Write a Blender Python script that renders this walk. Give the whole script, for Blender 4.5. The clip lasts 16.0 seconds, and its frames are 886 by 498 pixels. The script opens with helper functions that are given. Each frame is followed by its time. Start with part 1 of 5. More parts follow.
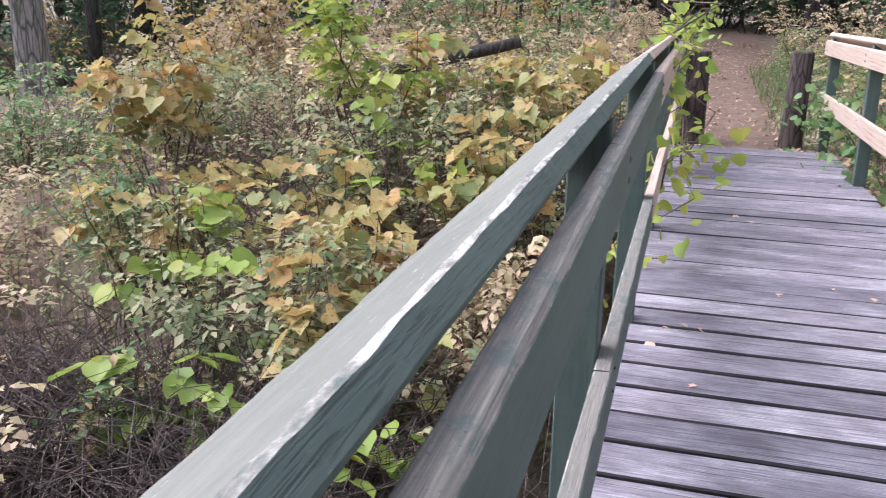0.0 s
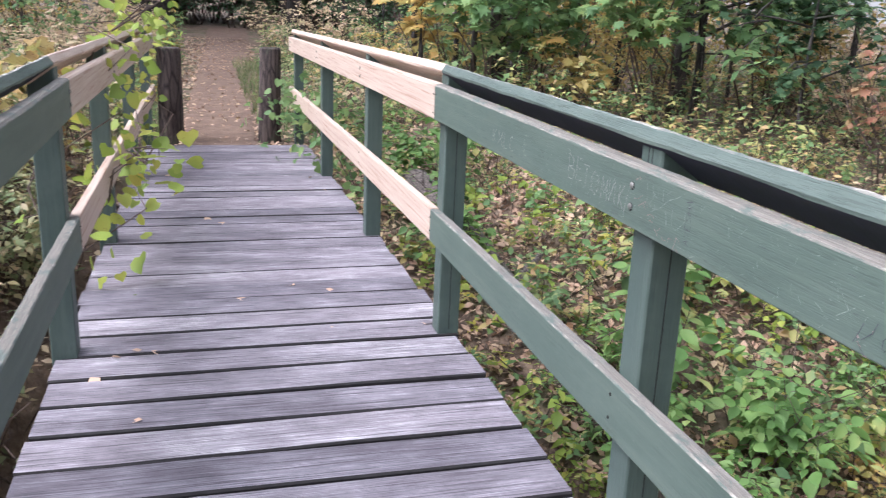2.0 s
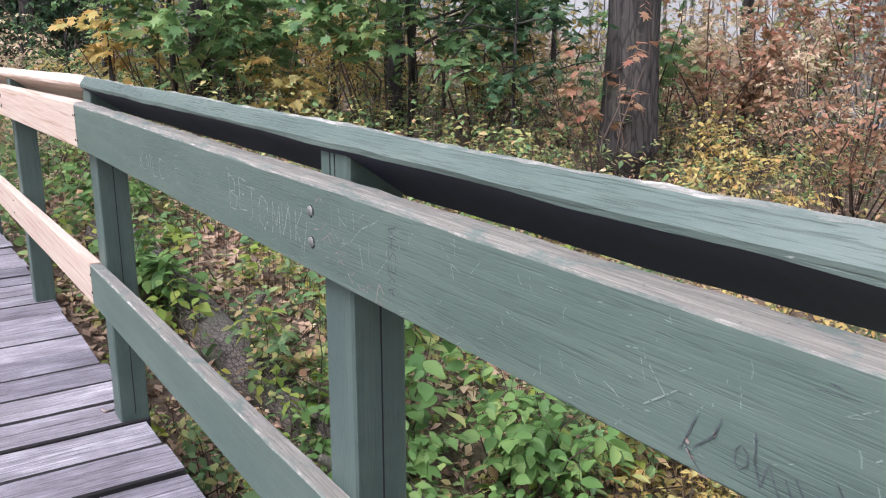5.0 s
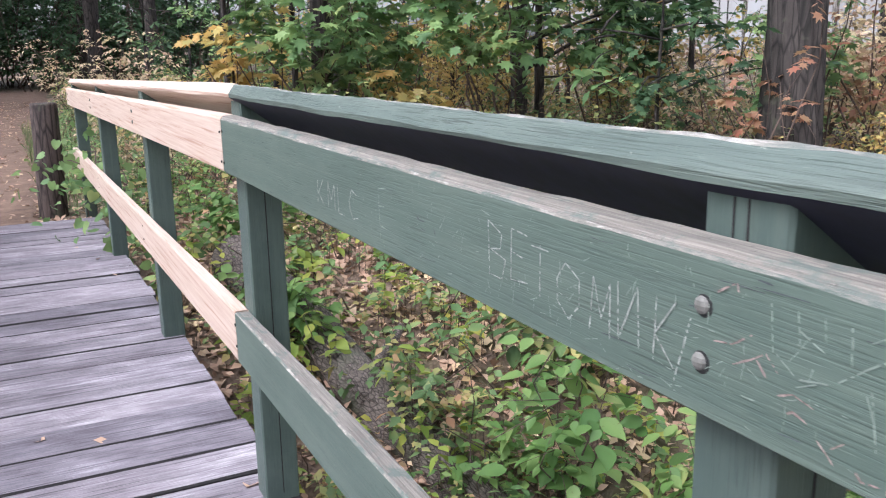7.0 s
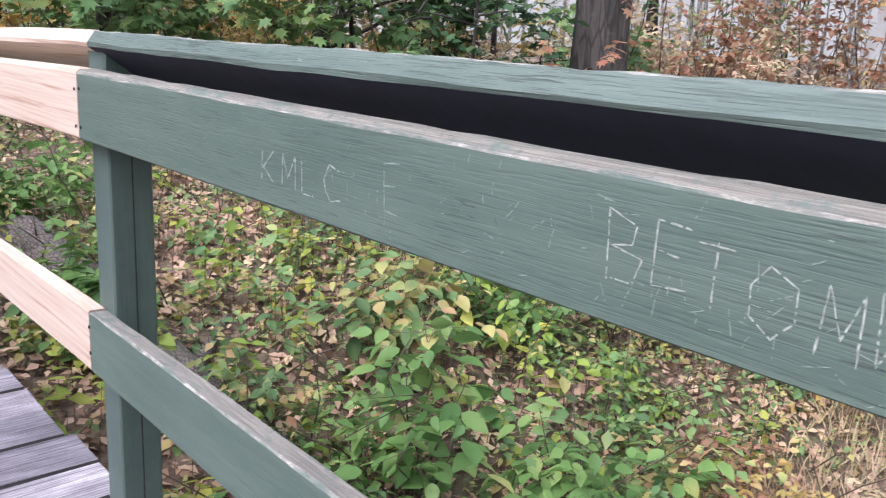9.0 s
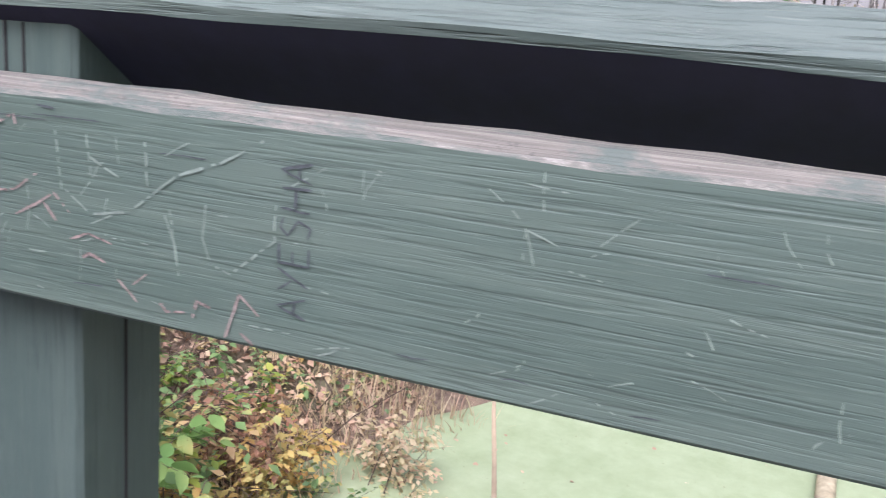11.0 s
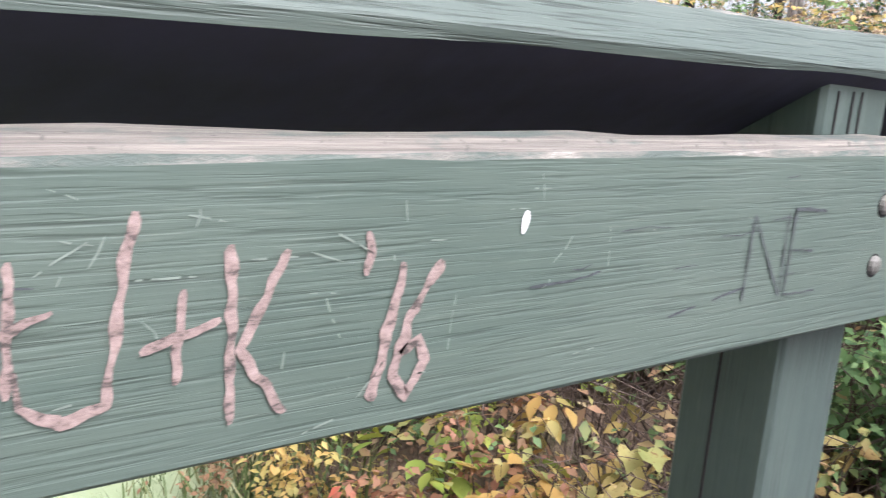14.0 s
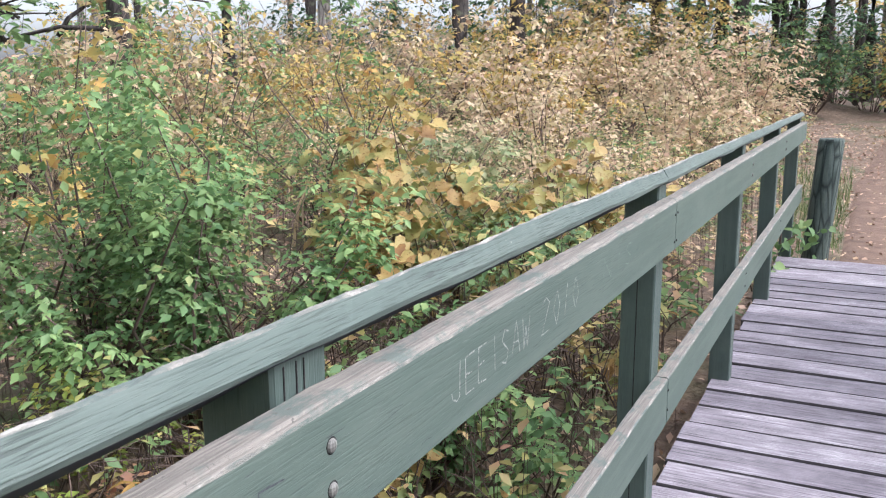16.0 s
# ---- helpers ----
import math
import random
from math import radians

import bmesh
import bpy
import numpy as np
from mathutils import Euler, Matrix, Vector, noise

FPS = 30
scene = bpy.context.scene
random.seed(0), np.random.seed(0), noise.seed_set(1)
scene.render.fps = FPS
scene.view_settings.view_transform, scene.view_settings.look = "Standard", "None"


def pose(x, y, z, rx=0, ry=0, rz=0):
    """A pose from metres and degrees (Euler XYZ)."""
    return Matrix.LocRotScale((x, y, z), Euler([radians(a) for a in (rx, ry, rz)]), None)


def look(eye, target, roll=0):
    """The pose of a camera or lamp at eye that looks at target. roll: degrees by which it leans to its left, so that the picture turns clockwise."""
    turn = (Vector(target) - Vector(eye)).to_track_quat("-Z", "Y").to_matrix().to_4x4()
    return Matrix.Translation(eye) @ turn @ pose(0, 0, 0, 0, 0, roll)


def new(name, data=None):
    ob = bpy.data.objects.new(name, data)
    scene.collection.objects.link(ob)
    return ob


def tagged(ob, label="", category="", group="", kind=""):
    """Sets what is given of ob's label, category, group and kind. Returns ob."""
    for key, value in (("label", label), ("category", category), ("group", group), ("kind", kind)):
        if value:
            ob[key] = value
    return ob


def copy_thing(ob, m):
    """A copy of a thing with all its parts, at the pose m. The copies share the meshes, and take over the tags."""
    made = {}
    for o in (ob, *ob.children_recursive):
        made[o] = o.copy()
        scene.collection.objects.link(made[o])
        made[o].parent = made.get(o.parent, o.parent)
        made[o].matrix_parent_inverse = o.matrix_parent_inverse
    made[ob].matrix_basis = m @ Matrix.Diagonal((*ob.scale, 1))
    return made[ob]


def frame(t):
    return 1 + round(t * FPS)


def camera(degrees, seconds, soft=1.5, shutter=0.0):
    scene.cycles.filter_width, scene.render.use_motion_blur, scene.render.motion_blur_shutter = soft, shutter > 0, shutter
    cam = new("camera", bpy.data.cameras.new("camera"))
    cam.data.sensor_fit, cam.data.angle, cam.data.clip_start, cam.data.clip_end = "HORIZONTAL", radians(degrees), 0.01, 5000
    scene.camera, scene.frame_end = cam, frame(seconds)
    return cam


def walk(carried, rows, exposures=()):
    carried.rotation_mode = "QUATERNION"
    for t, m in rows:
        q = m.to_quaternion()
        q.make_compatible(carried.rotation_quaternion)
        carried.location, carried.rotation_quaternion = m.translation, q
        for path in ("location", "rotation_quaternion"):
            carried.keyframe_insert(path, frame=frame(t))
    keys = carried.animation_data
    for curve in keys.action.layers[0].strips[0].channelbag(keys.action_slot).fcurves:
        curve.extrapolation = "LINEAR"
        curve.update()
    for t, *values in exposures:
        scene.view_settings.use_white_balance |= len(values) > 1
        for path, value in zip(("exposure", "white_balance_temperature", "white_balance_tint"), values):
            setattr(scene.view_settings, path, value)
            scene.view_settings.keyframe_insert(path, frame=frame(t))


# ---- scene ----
cam = camera(54.5, 16.0, soft=1.1, shutter=0.15)
PATH = [
    (0.0, -1.186, -1.825, 1.297, 73.32, -0.80, 16.15),
    (0.5, -1.106, -1.791, 1.302, 73.35, -0.50, 10.30),
    (1.0, -1.037, -1.730, 1.309, 73.32, -1.39, 3.22),
    (1.5, -0.954, -1.690, 1.317, 73.56, -1.98, -5.82),
    (2.0, -0.861, -1.595, 1.324, 73.79, -2.33, -15.26),
    (2.5, -0.765, -1.465, 1.328, 74.19, -2.36, -24.31),
    (3.0, -0.670, -1.381, 1.328, 74.49, -1.85, -30.48),
    (3.2, -0.637, -1.357, 1.313, 74.65, -1.38, -32.19),
    (5.3, -0.495, -1.006, 1.202, 76.15, 0.15, -33.32),
    (5.5, -0.498, -0.941, 1.197, 76.32, 0.37, -32.70),
    (6.0, -0.501, -0.802, 1.173, 76.63, 0.40, -31.87),
    (6.5, -0.494, -0.668, 1.163, 76.79, 0.63, -29.55),
    (7.0, -0.453, -0.471, 1.158, 76.90, 1.02, -26.68),
    (7.5, -0.466, -0.312, 1.141, 76.89, 1.11, -24.71),
    (8.0, -0.523, -0.133, 1.116, 76.72, 1.06, -23.99),
    (8.5, -0.574, -0.086, 1.102, 76.31, -1.11, -32.71),
    (9.0, -0.571, -0.111, 1.109, 76.01, -2.79, -40.77),
    (9.5, -0.529, -0.195, 1.094, 76.58, -4.07, -47.20),
    (9.9, -0.474, -0.266, 1.104, 74.43, -2.73, -52.88),
    (10.2, -0.451, -0.304, 1.088, 75.06, -3.55, -57.04),
    (12.3, -0.326, -0.738, 1.035, 76.61, -3.70, -90.70),
    (12.5, -0.320, -0.770, 1.032, 76.70, -3.57, -93.89),
    (13.0, -0.309, -0.847, 1.030, 76.69, -3.64, -103.43),
    (13.5, -0.308, -0.936, 1.036, 76.97, -3.50, -113.07),
    (14.0, -0.315, -1.005, 1.048, 77.34, -4.13, -125.18),
    (14.5, -0.348, -1.043, 1.075, 78.62, -2.80, -136.26),
    (15.0, -0.374, -1.064, 1.130, 79.52, -1.02, -144.74),
    (15.5, -0.407, -1.052, 1.218, 77.98, -0.54, -150.17),
    (16.0, -0.433, -0.988, 1.307, 78.77, 0.20, -153.85),
]
EXPOSE = ((0.0, 1.45, 5750, 17), (2.0, 1.44, 5800, 15), (3.2, 1.37, 5850, 14), (5.5, 1.3, 5850, 15), (8.0, 1.4, 5850, 15), (9.5, 1.32, 5800, 17), (10.2, 1.28, 5800, 19), (12.3, 1.27, 5950, 22), (13.0, 1.32, 6000, 21), (14.0, 1.58, 6100, 17), (14.6, 1.58, 6100, 16), (16.0, 1.43, 5900, 14))
walk(cam, [(t, pose(x, y, z, a, b, c)) for t, x, y, z, a, b, c in PATH], EXPOSE)

# ---- light: an overcast autumn day ----
world = bpy.data.worlds.new("overcast_sky")
scene.world = world
world.use_nodes = True
wn, wl = world.node_tree.nodes, world.node_tree.links
sky = wn.new("ShaderNodeTexSky")
sky.sky_type, sky.sun_disc = "NISHITA", False
sky.sun_elevation, sky.sun_rotation = radians(52), radians(-95)
sky.air_density, sky.dust_density, sky.ozone_density = 1.0, 4.0, 1.0
soften = wn.new("ShaderNodeHueSaturation")
soften.inputs["Saturation"].default_value = 0.3
wl.new(sky.outputs[0], soften.inputs["Color"])
wl.new(soften.outputs[0], wn["Background"].inputs["Color"])
wn["Background"].inputs["Strength"].default_value = 0.15
sun_data = bpy.data.lights.new("sun", "SUN")
sun_data.energy, sun_data.angle, sun_data.color = 1.35, radians(50), (1.0, 0.98, 0.95)
sun = new("sun", sun_data)
sun.matrix_world = look((0, 0, 30), (15, 1.6, 11))


# ---- materials ----
class Mat:
    """A node material with a few short-hands."""

    def __init__(self, name, rough=0.8, metal=0.0):
        self.m = bpy.data.materials.new(name)
        self.m.use_nodes = True
        self.n, self.l = self.m.node_tree.nodes, self.m.node_tree.links
        self.b = self.n["Principled BSDF"]
        self.b.inputs["Roughness"].default_value = rough
        self.b.inputs["Metallic"].default_value = metal

    def coords(self, scale):
        tc, mp = self.n.new("ShaderNodeTexCoord"), self.n.new("ShaderNodeMapping")
        mp.inputs["Scale"].default_value = scale
        self.l.new(tc.outputs["Object"], mp.inputs["Vector"])
        return mp.outputs[0]

    def shift(self, vec):
        """Moves a pattern by the object's random number, so that alike pieces differ."""
        info, add = self.n.new("ShaderNodeObjectInfo"), self.n.new("ShaderNodeVectorMath")
        mul = self.n.new("ShaderNodeMath")
        mul.operation = "MULTIPLY"
        mul.inputs[1].default_value = 57.0
        self.l.new(info.outputs["Random"], mul.inputs[0])
        self.l.new(vec, add.inputs[0])
        self.l.new(mul.outputs[0], add.inputs[1])
        return add.outputs[0]

    def noise(self, vec, scale, detail=5, rough=0.6, warp=0.0):
        t = self.n.new("ShaderNodeTexNoise")
        t.inputs["Scale"].default_value, t.inputs["Detail"].default_value = scale, detail
        t.inputs["Roughness"].default_value, t.inputs["Distortion"].default_value = rough, warp
        self.l.new(vec, t.inputs["Vector"])
        return t.outputs[0]

    def wave(self, vec, scale, warp, axis="Z", detail=3):
        t = self.n.new("ShaderNodeTexWave")
        t.bands_direction = axis
        t.inputs["Scale"].default_value, t.inputs["Distortion"].default_value = scale, warp
        t.inputs["Detail"].default_value, t.inputs["Detail Scale"].default_value = detail, 0.6
        self.l.new(vec, t.inputs["Vector"])
        return t.outputs["Fac"]

    def ramp(self, fac, *stops):
        r = self.n.new("ShaderNodeValToRGB")
        e = r.color_ramp.elements
        while len(e) < len(stops):
            e.new(0.5)
        for el, (p, c) in zip(e, stops):
            el.position = p
            el.color = (*c, 1) if len(c) == 3 else c
        self.l.new(fac, r.inputs[0])
        return r.outputs[0]

    def grey(self, fac, lo, hi):
        return self.ramp(fac, (lo, (0, 0, 0)), (hi, (1, 1, 1)))

    def mix(self, fac, a, b, mode="MIX"):
        x = self.n.new("ShaderNodeMix")
        x.data_type, x.blend_type = "RGBA", mode
        for sock, v in ((x.inputs[0], fac), (x.inputs[6], a), (x.inputs[7], b)):
            if isinstance(v, (int, float)):
                sock.default_value = v
            elif isinstance(v, tuple):
                sock.default_value = (*v, 1)
            else:
                self.l.new(v, sock)
        return x.outputs[2]

    def color(self, c):
        if isinstance(c, tuple):
            self.b.inputs["Base Color"].default_value = (*c, 1)
        else:
            self.l.new(c, self.b.inputs["Base Color"])
        return self

    def bump(self, h, strength=0.4, depth=0.003):
        b = self.n.new("ShaderNodeBump")
        b.inputs["Strength"].default_value, b.inputs["Distance"].default_value = strength, depth
        self.l.new(h, b.inputs["Height"])
        self.l.new(b.outputs[0], self.b.inputs["Normal"])
        return self

    def island(self):
        return self.n.new("ShaderNodeNewGeometry").outputs["Random Per Island"]

    def random(self):
        return self.n.new("ShaderNodeObjectInfo").outputs["Random"]


def grain_of(k, along="Y", fine=1.0):
    """Long wood grain: fine lines and broader streaks that run along one axis."""
    s = {"Y": (1, 0.02, 1), "X": (0.02, 1, 1), "Z": (1, 1, 0.02)}[along]
    v = k.shift(k.coords(s))
    bands = k.noise(v, 150 * fine, 3, 0.6, 0.25)
    streak = k.noise(v, 330 * fine, 5, 0.65)
    return v, bands, streak


def painted_wood(name, along="Y", worn=0.52, tint=(0.83, 0.86, 0.8), split=0.3, depth=0.5, cut=0.5):
    """Old paint over weathered softwood: fine raised grain lines, short dark checks, rubbed specks."""
    k = Mat(name, 0.56)
    st = {"Y": (1, 0.035, 1), "Z": (1, 1, 0.03)}[along]
    v = k.shift(k.coords(st))
    rings = k.noise(v, 400, 2, 0.5, 0.3)
    fine = k.noise(v, 620, 3, 0.6)
    broad = k.noise(v, 46, 3, 0.5)
    checks = k.noise(k.shift(k.coords({"Y": (1, 0.05, 1), "Z": (1, 1, 0.05)}[along])), 170, 3, 0.55, 0.3)
    patch = k.noise(k.shift(k.coords((1, 0.45, 1))), 6, 6, 0.7)
    c = k.ramp(patch, (0.26, (0.075, 0.104, 0.093)), (0.5, (0.094, 0.127, 0.114)), (0.76, (0.13, 0.163, 0.147)))
    c = k.mix(k.grey(broad, 0.45, 0.75), c, (0.125, 0.158, 0.14))
    c = k.mix(k.grey(fine, 0.6, 0.82), c, (0.17, 0.2, 0.178))
    strong = k.grey(k.noise(k.shift(k.coords((1, 0.4, 1))), 9, 4, 0.6), 0.42, 0.62)
    groove = k.ramp(rings, (split + 0.05, (cut, cut, cut)), (split + 0.13, (0, 0, 0)))
    c = k.mix(k.mix(1.0, groove, k.mix(strong, (0.25, 0.25, 0.25), (1, 1, 1)), "MULTIPLY"), c, (0.046, 0.062, 0.054))
    c = k.mix(k.ramp(checks, (split - 0.1, (0.5, 0.5, 0.5)), (split - 0.06, (0, 0, 0))), c, (0.02, 0.026, 0.024))
    scuff = k.grey(k.noise(k.shift(k.coords((1, 0.4, 1))), 52, 8, 0.75), worn + 0.16, worn + 0.21)
    c = k.mix(scuff, c, (0.34, 0.36, 0.335))
    k.color(k.mix(1.0, c, tint, "MULTIPLY"))
    relief = k.mix(0.35, k.grey(rings, 0.28, 0.52), fine)
    return k.bump(k.mix(k.ramp(checks, (split - 0.07, (1, 1, 1)), (split - 0.02, (0, 0, 0))), relief, (0, 0, 0)), depth, 0.0009).m


def worn_top(name, along="Y"):
    """Sawn edge that faces the rain: grey bare wood, rests of paint, lichen."""
    k = Mat(name, 0.85)
    v, bands, streak = grain_of(k, along, 1.2)
    blot = k.noise(k.shift(k.coords((1, 0.5, 1))), 26, 7, 0.7)
    c = k.ramp(streak, (0.3, (0.11, 0.098, 0.088)), (0.52, (0.19, 0.172, 0.15)), (0.72, (0.3, 0.272, 0.235)))
    c = k.mix(k.grey(blot, 0.52, 0.62), c, (0.11, 0.13, 0.115))
    c = k.mix(k.grey(k.noise(k.coords((1, 1, 1)), 140, 4), 0.62, 0.72), c, (0.09, 0.085, 0.075))
    return k.color(c).bump(streak, 0.8, 0.003).m


def bare_edge(name, a0=0.42, a1=0.55, a2=0.7):
    """Rubbed arris: paint gone, pale splintered wood between rests of green."""
    k = Mat(name, 0.8)
    v = k.shift(k.coords((1, 0.3, 1)))
    a = k.noise(v, 38, 8, 0.75)
    c = k.ramp(a, (a0, (0.1, 0.125, 0.11)), (a1, (0.22, 0.205, 0.18)), (a2, (0.56, 0.53, 0.48)))
    return k.color(c).bump(a, 0.9, 0.004).m


def fresh_pine(name):
    k = Mat(name, 0.6)
    v, bands, streak = grain_of(k, "Y", 0.55)
    c = k.ramp(bands, (0.32, (0.34, 0.2, 0.14)), (0.42, (0.45, 0.33, 0.265)), (0.6, (0.52, 0.41, 0.34)))
    c = k.mix(k.grey(streak, 0.5, 0.75), c, (0.58, 0.48, 0.41))
    vo = k.n.new("ShaderNodeTexVoronoi")
    vo.inputs["Scale"].default_value = 2.6
    k.l.new(k.shift(k.coords((1.3, 0.6, 1.3))), vo.inputs["Vector"])
    c = k.mix(k.ramp(vo.outputs["Distance"], (0.0, (1, 1, 1)), (0.06, (0, 0, 0))), c, (0.3, 0.15, 0.08))
    return k.color(c).bump(bands, 0.3, 0.001).m


def deck_wood(name):
    k = Mat(name, 0.82)
    v, bands, streak = grain_of(k, "X", 0.8)
    blot = k.noise(k.shift(k.coords((0.5, 1, 1))), 5, 6, 0.7)
    c = k.ramp(k.mix(0.5, streak, blot), (0.36, (0.095, 0.083, 0.094)), (0.47, (0.2, 0.182, 0.2)), (0.56, (0.33, 0.31, 0.33)), (0.64, (0.62, 0.6, 0.6)))
    c = k.mix(k.ramp(bands, (0.36, (1, 1, 1)), (0.42, (0, 0, 0))), c, k.mix(0.65, c, (0.03, 0.025, 0.03)))
    tone = k.ramp(k.random(), (0.0, (0.53, 0.51, 0.555)), (1.0, (0.96, 0.92, 0.945)))
    c = k.mix(1.0, c, tone, "MULTIPLY")
    return k.color(c).bump(k.mix(0.5, bands, streak), 0.9, 0.003).m


def leaf_stuff(name, *stops, rough=0.5, spot=(0.16, 0.09, 0.03), spotted=0.66, trans=0.42):
    k = Mat(name, rough)
    clump = k.grey(k.noise(k.coords((1, 1, 1)), 2.1, 3, 0.6), 0.32, 0.68)
    c = k.ramp(k.mix(0.55, clump, k.island()), *stops)
    n1 = k.noise(k.coords((1, 1, 1)), 60, 4)
    c = k.mix(k.grey(n1, spotted, spotted + 0.1), c, spot)
    n2 = k.noise(k.coords((1, 1, 1)), 1.4, 3)
    c = k.mix(1.0, c, k.ramp(n2, (0.3, (0.72, 0.72, 0.72)), (0.7, (1.15, 1.15, 1.1))), "MULTIPLY")
    k.color(c)
    k.b.inputs["Specular IOR Level"].default_value = 0.32
    k.b.inputs["Transmission Weight"].default_value = 0.0
    tr = k.n.new("ShaderNodeBsdfTranslucent")
    mixs = k.n.new("ShaderNodeMixShader")
    mixs.inputs[0].default_value = trans
    k.l.new(c, tr.inputs["Color"])
    k.l.new(k.b.outputs[0], mixs.inputs[1])
    k.l.new(tr.outputs[0], mixs.inputs[2])
    k.l.new(mixs.outputs[0], k.n["Material Output"].inputs["Surface"])
    return k.m


def bark(name, dark, light, scale=1.0, stretch=(1, 1, 0.16)):
    k = Mat(name, 0.92)
    v = k.shift(k.coords(stretch))
    a = k.noise(v, 22 * scale, 8, 0.7, 0.6)
    vo = k.n.new("ShaderNodeTexVoronoi")
    vo.feature = "DISTANCE_TO_EDGE"
    vo.inputs["Scale"].default_value = 16 * scale
    k.l.new(v, vo.inputs["Vector"])
    c = k.ramp(a, (0.3, dark), (0.7, light))
    c = k.mix(k.grey(vo.outputs["Distance"], 0.0, 0.12), tuple(x * 0.45 for x in dark), c)
    c = k.mix(k.grey(k.noise(k.coords((1, 1, 1)), 2.5, 4), 0.58, 0.7), c, (0.1, 0.11, 0.07))
    return k.color(c).bump(k.mix(0.5, vo.outputs["Distance"], a), 1.0, 0.02).m


def plain(name, color, rough=0.7, metal=0.0, vary=0.25, scale=30):
    k = Mat(name, rough, metal)
    a = k.noise(k.coords((1, 1, 1)), scale, 5)
    lo, hi = tuple(c * (1 - vary) for c in color), tuple(min(1, c * (1 + vary)) for c in color)
    return k.color(k.ramp(a, (0.3, lo), (0.7, hi))).bump(a, 0.3, 0.001).m


GREEN, TOP, EDGE = painted_wood("green_paint"), worn_top("weathered_top"), bare_edge("rubbed_edge")
CAPGREEN = painted_wood("green_paint_split", tint=(0.88, 0.87, 0.84), worn=0.5, split=0.36, depth=1.0, cut=0.85)
CAPTOP = painted_wood("grey_worn_paint", worn=0.46, tint=(1.6, 1.2, 1.15), depth=0.3)
CAPEDGE = bare_edge("white_rubbed_edge", 0.38, 0.47, 0.61)
POSTGREEN = painted_wood("green_paint_upright", "Z", 0.58, (0.66, 0.7, 0.69))
PINE, DECK = fresh_pine("fresh_pine"), deck_wood("grey_decking")
IRON = plain("dull_bolt", (0.17, 0.165, 0.15), 0.65, 0.3, 0.4)
# dirty wood, blackened further to paint in the shade of narrow gaps
GRIME_SHADE = plain("grimy_shaded_gap", (0.02, 0.017, 0.018), 0.95)
# near-black with a blue cast, for the lower faces of the green handrail
UNDERBLACK = plain("blue_black_underside", (0.013, 0.012, 0.034), 0.8)
DARKHOLE = plain("dark_hole", (0.012, 0.012, 0.012), 0.9)
SCRATCH = plain("pale_scratch", (0.2, 0.24, 0.205), 0.8, scale=90)
PALE = plain("white_scratch", (0.3, 0.31, 0.285), 0.8, vary=0.5, scale=220)
k = Mat("gouged_wood", 0.85)
a = k.noise(k.coords((1, 0.6, 1.2)), 170, 6, 0.7)
GOUGE = k.color(k.ramp(a, (0.36, (0.075, 0.062, 0.056)), (0.46, (0.24, 0.175, 0.16)), (0.66, (0.38, 0.285, 0.26)))).bump(a, 0.3, 0.001).m
INK = plain("dark_ink", (0.055, 0.062, 0.068), 0.7, vary=0.5, scale=200)
BEAM = plain("tarred_beam", (0.06, 0.05, 0.045), 0.9)
BARK_DARK = bark("dark_bark", (0.022, 0.018, 0.016), (0.078, 0.064, 0.058))
BARK_GREY = bark("grey_bark", (0.14, 0.125, 0.11), (0.42, 0.39, 0.36), 0.8)
BARK_LOG = bark("log_bark", (0.07, 0.055, 0.047), (0.27, 0.225, 0.2), 3.8, (1, 0.12, 1))
POLE = plain("pale_pole", (0.36, 0.3, 0.2), 0.8, vary=0.4, scale=12)
BOLLARD = bark("bollard_wood", (0.03, 0.02, 0.018), (0.13, 0.095, 0.085), 1.3)
TWIG = plain("twig", (0.095, 0.065, 0.052), 0.9, vary=0.5, scale=4)
BRAMBLE = plain("bramble_stem", (0.075, 0.052, 0.045), 0.85, vary=0.6, scale=6)
TWIG_PALE = plain("dry_twig", (0.32, 0.24, 0.17), 0.9, vary=0.5, scale=4)

L_GREEN = leaf_stuff("green_leaf", (0.0, (0.085, 0.165, 0.075)), (0.4, (0.16, 0.275, 0.11)), (0.75, (0.275, 0.39, 0.155)), (0.97, (0.48, 0.46, 0.18)))
L_DARK = leaf_stuff("dark_green_leaf", (0.0, (0.028, 0.068, 0.034)), (0.6, (0.066, 0.125, 0.06)), (1.0, (0.12, 0.19, 0.08)))
L_VINE = leaf_stuff("yellowing_vine_leaf", (0.0, (0.17, 0.23, 0.075)), (0.28, (0.36, 0.36, 0.13)), (0.5, (0.54, 0.42, 0.17)), (0.75, (0.52, 0.32, 0.13)), (1.0, (0.3, 0.16, 0.085)), spotted=0.57, spot=(0.24, 0.13, 0.05))
L_LIME = leaf_stuff("lime_leaf", (0.0, (0.16, 0.26, 0.05)), (0.5, (0.32, 0.4, 0.08)), (0.85, (0.52, 0.48, 0.11)), (1.0, (0.6, 0.44, 0.12)))
L_SPRAY = leaf_stuff("pale_green_leaf", (0.0, (0.09, 0.19, 0.055)), (0.45, (0.17, 0.3, 0.09)), (0.75, (0.29, 0.41, 0.14)), (0.92, (0.5, 0.45, 0.17)), (1.0, (0.45, 0.2, 0.12)))
L_YELLOW = leaf_stuff("yellow_leaf", (0.0, (0.253, 0.265, 0.092)), (0.4, (0.552, 0.448, 0.161)), (0.8, (0.598, 0.368, 0.127)), (1.0, (0.368, 0.207, 0.103)))
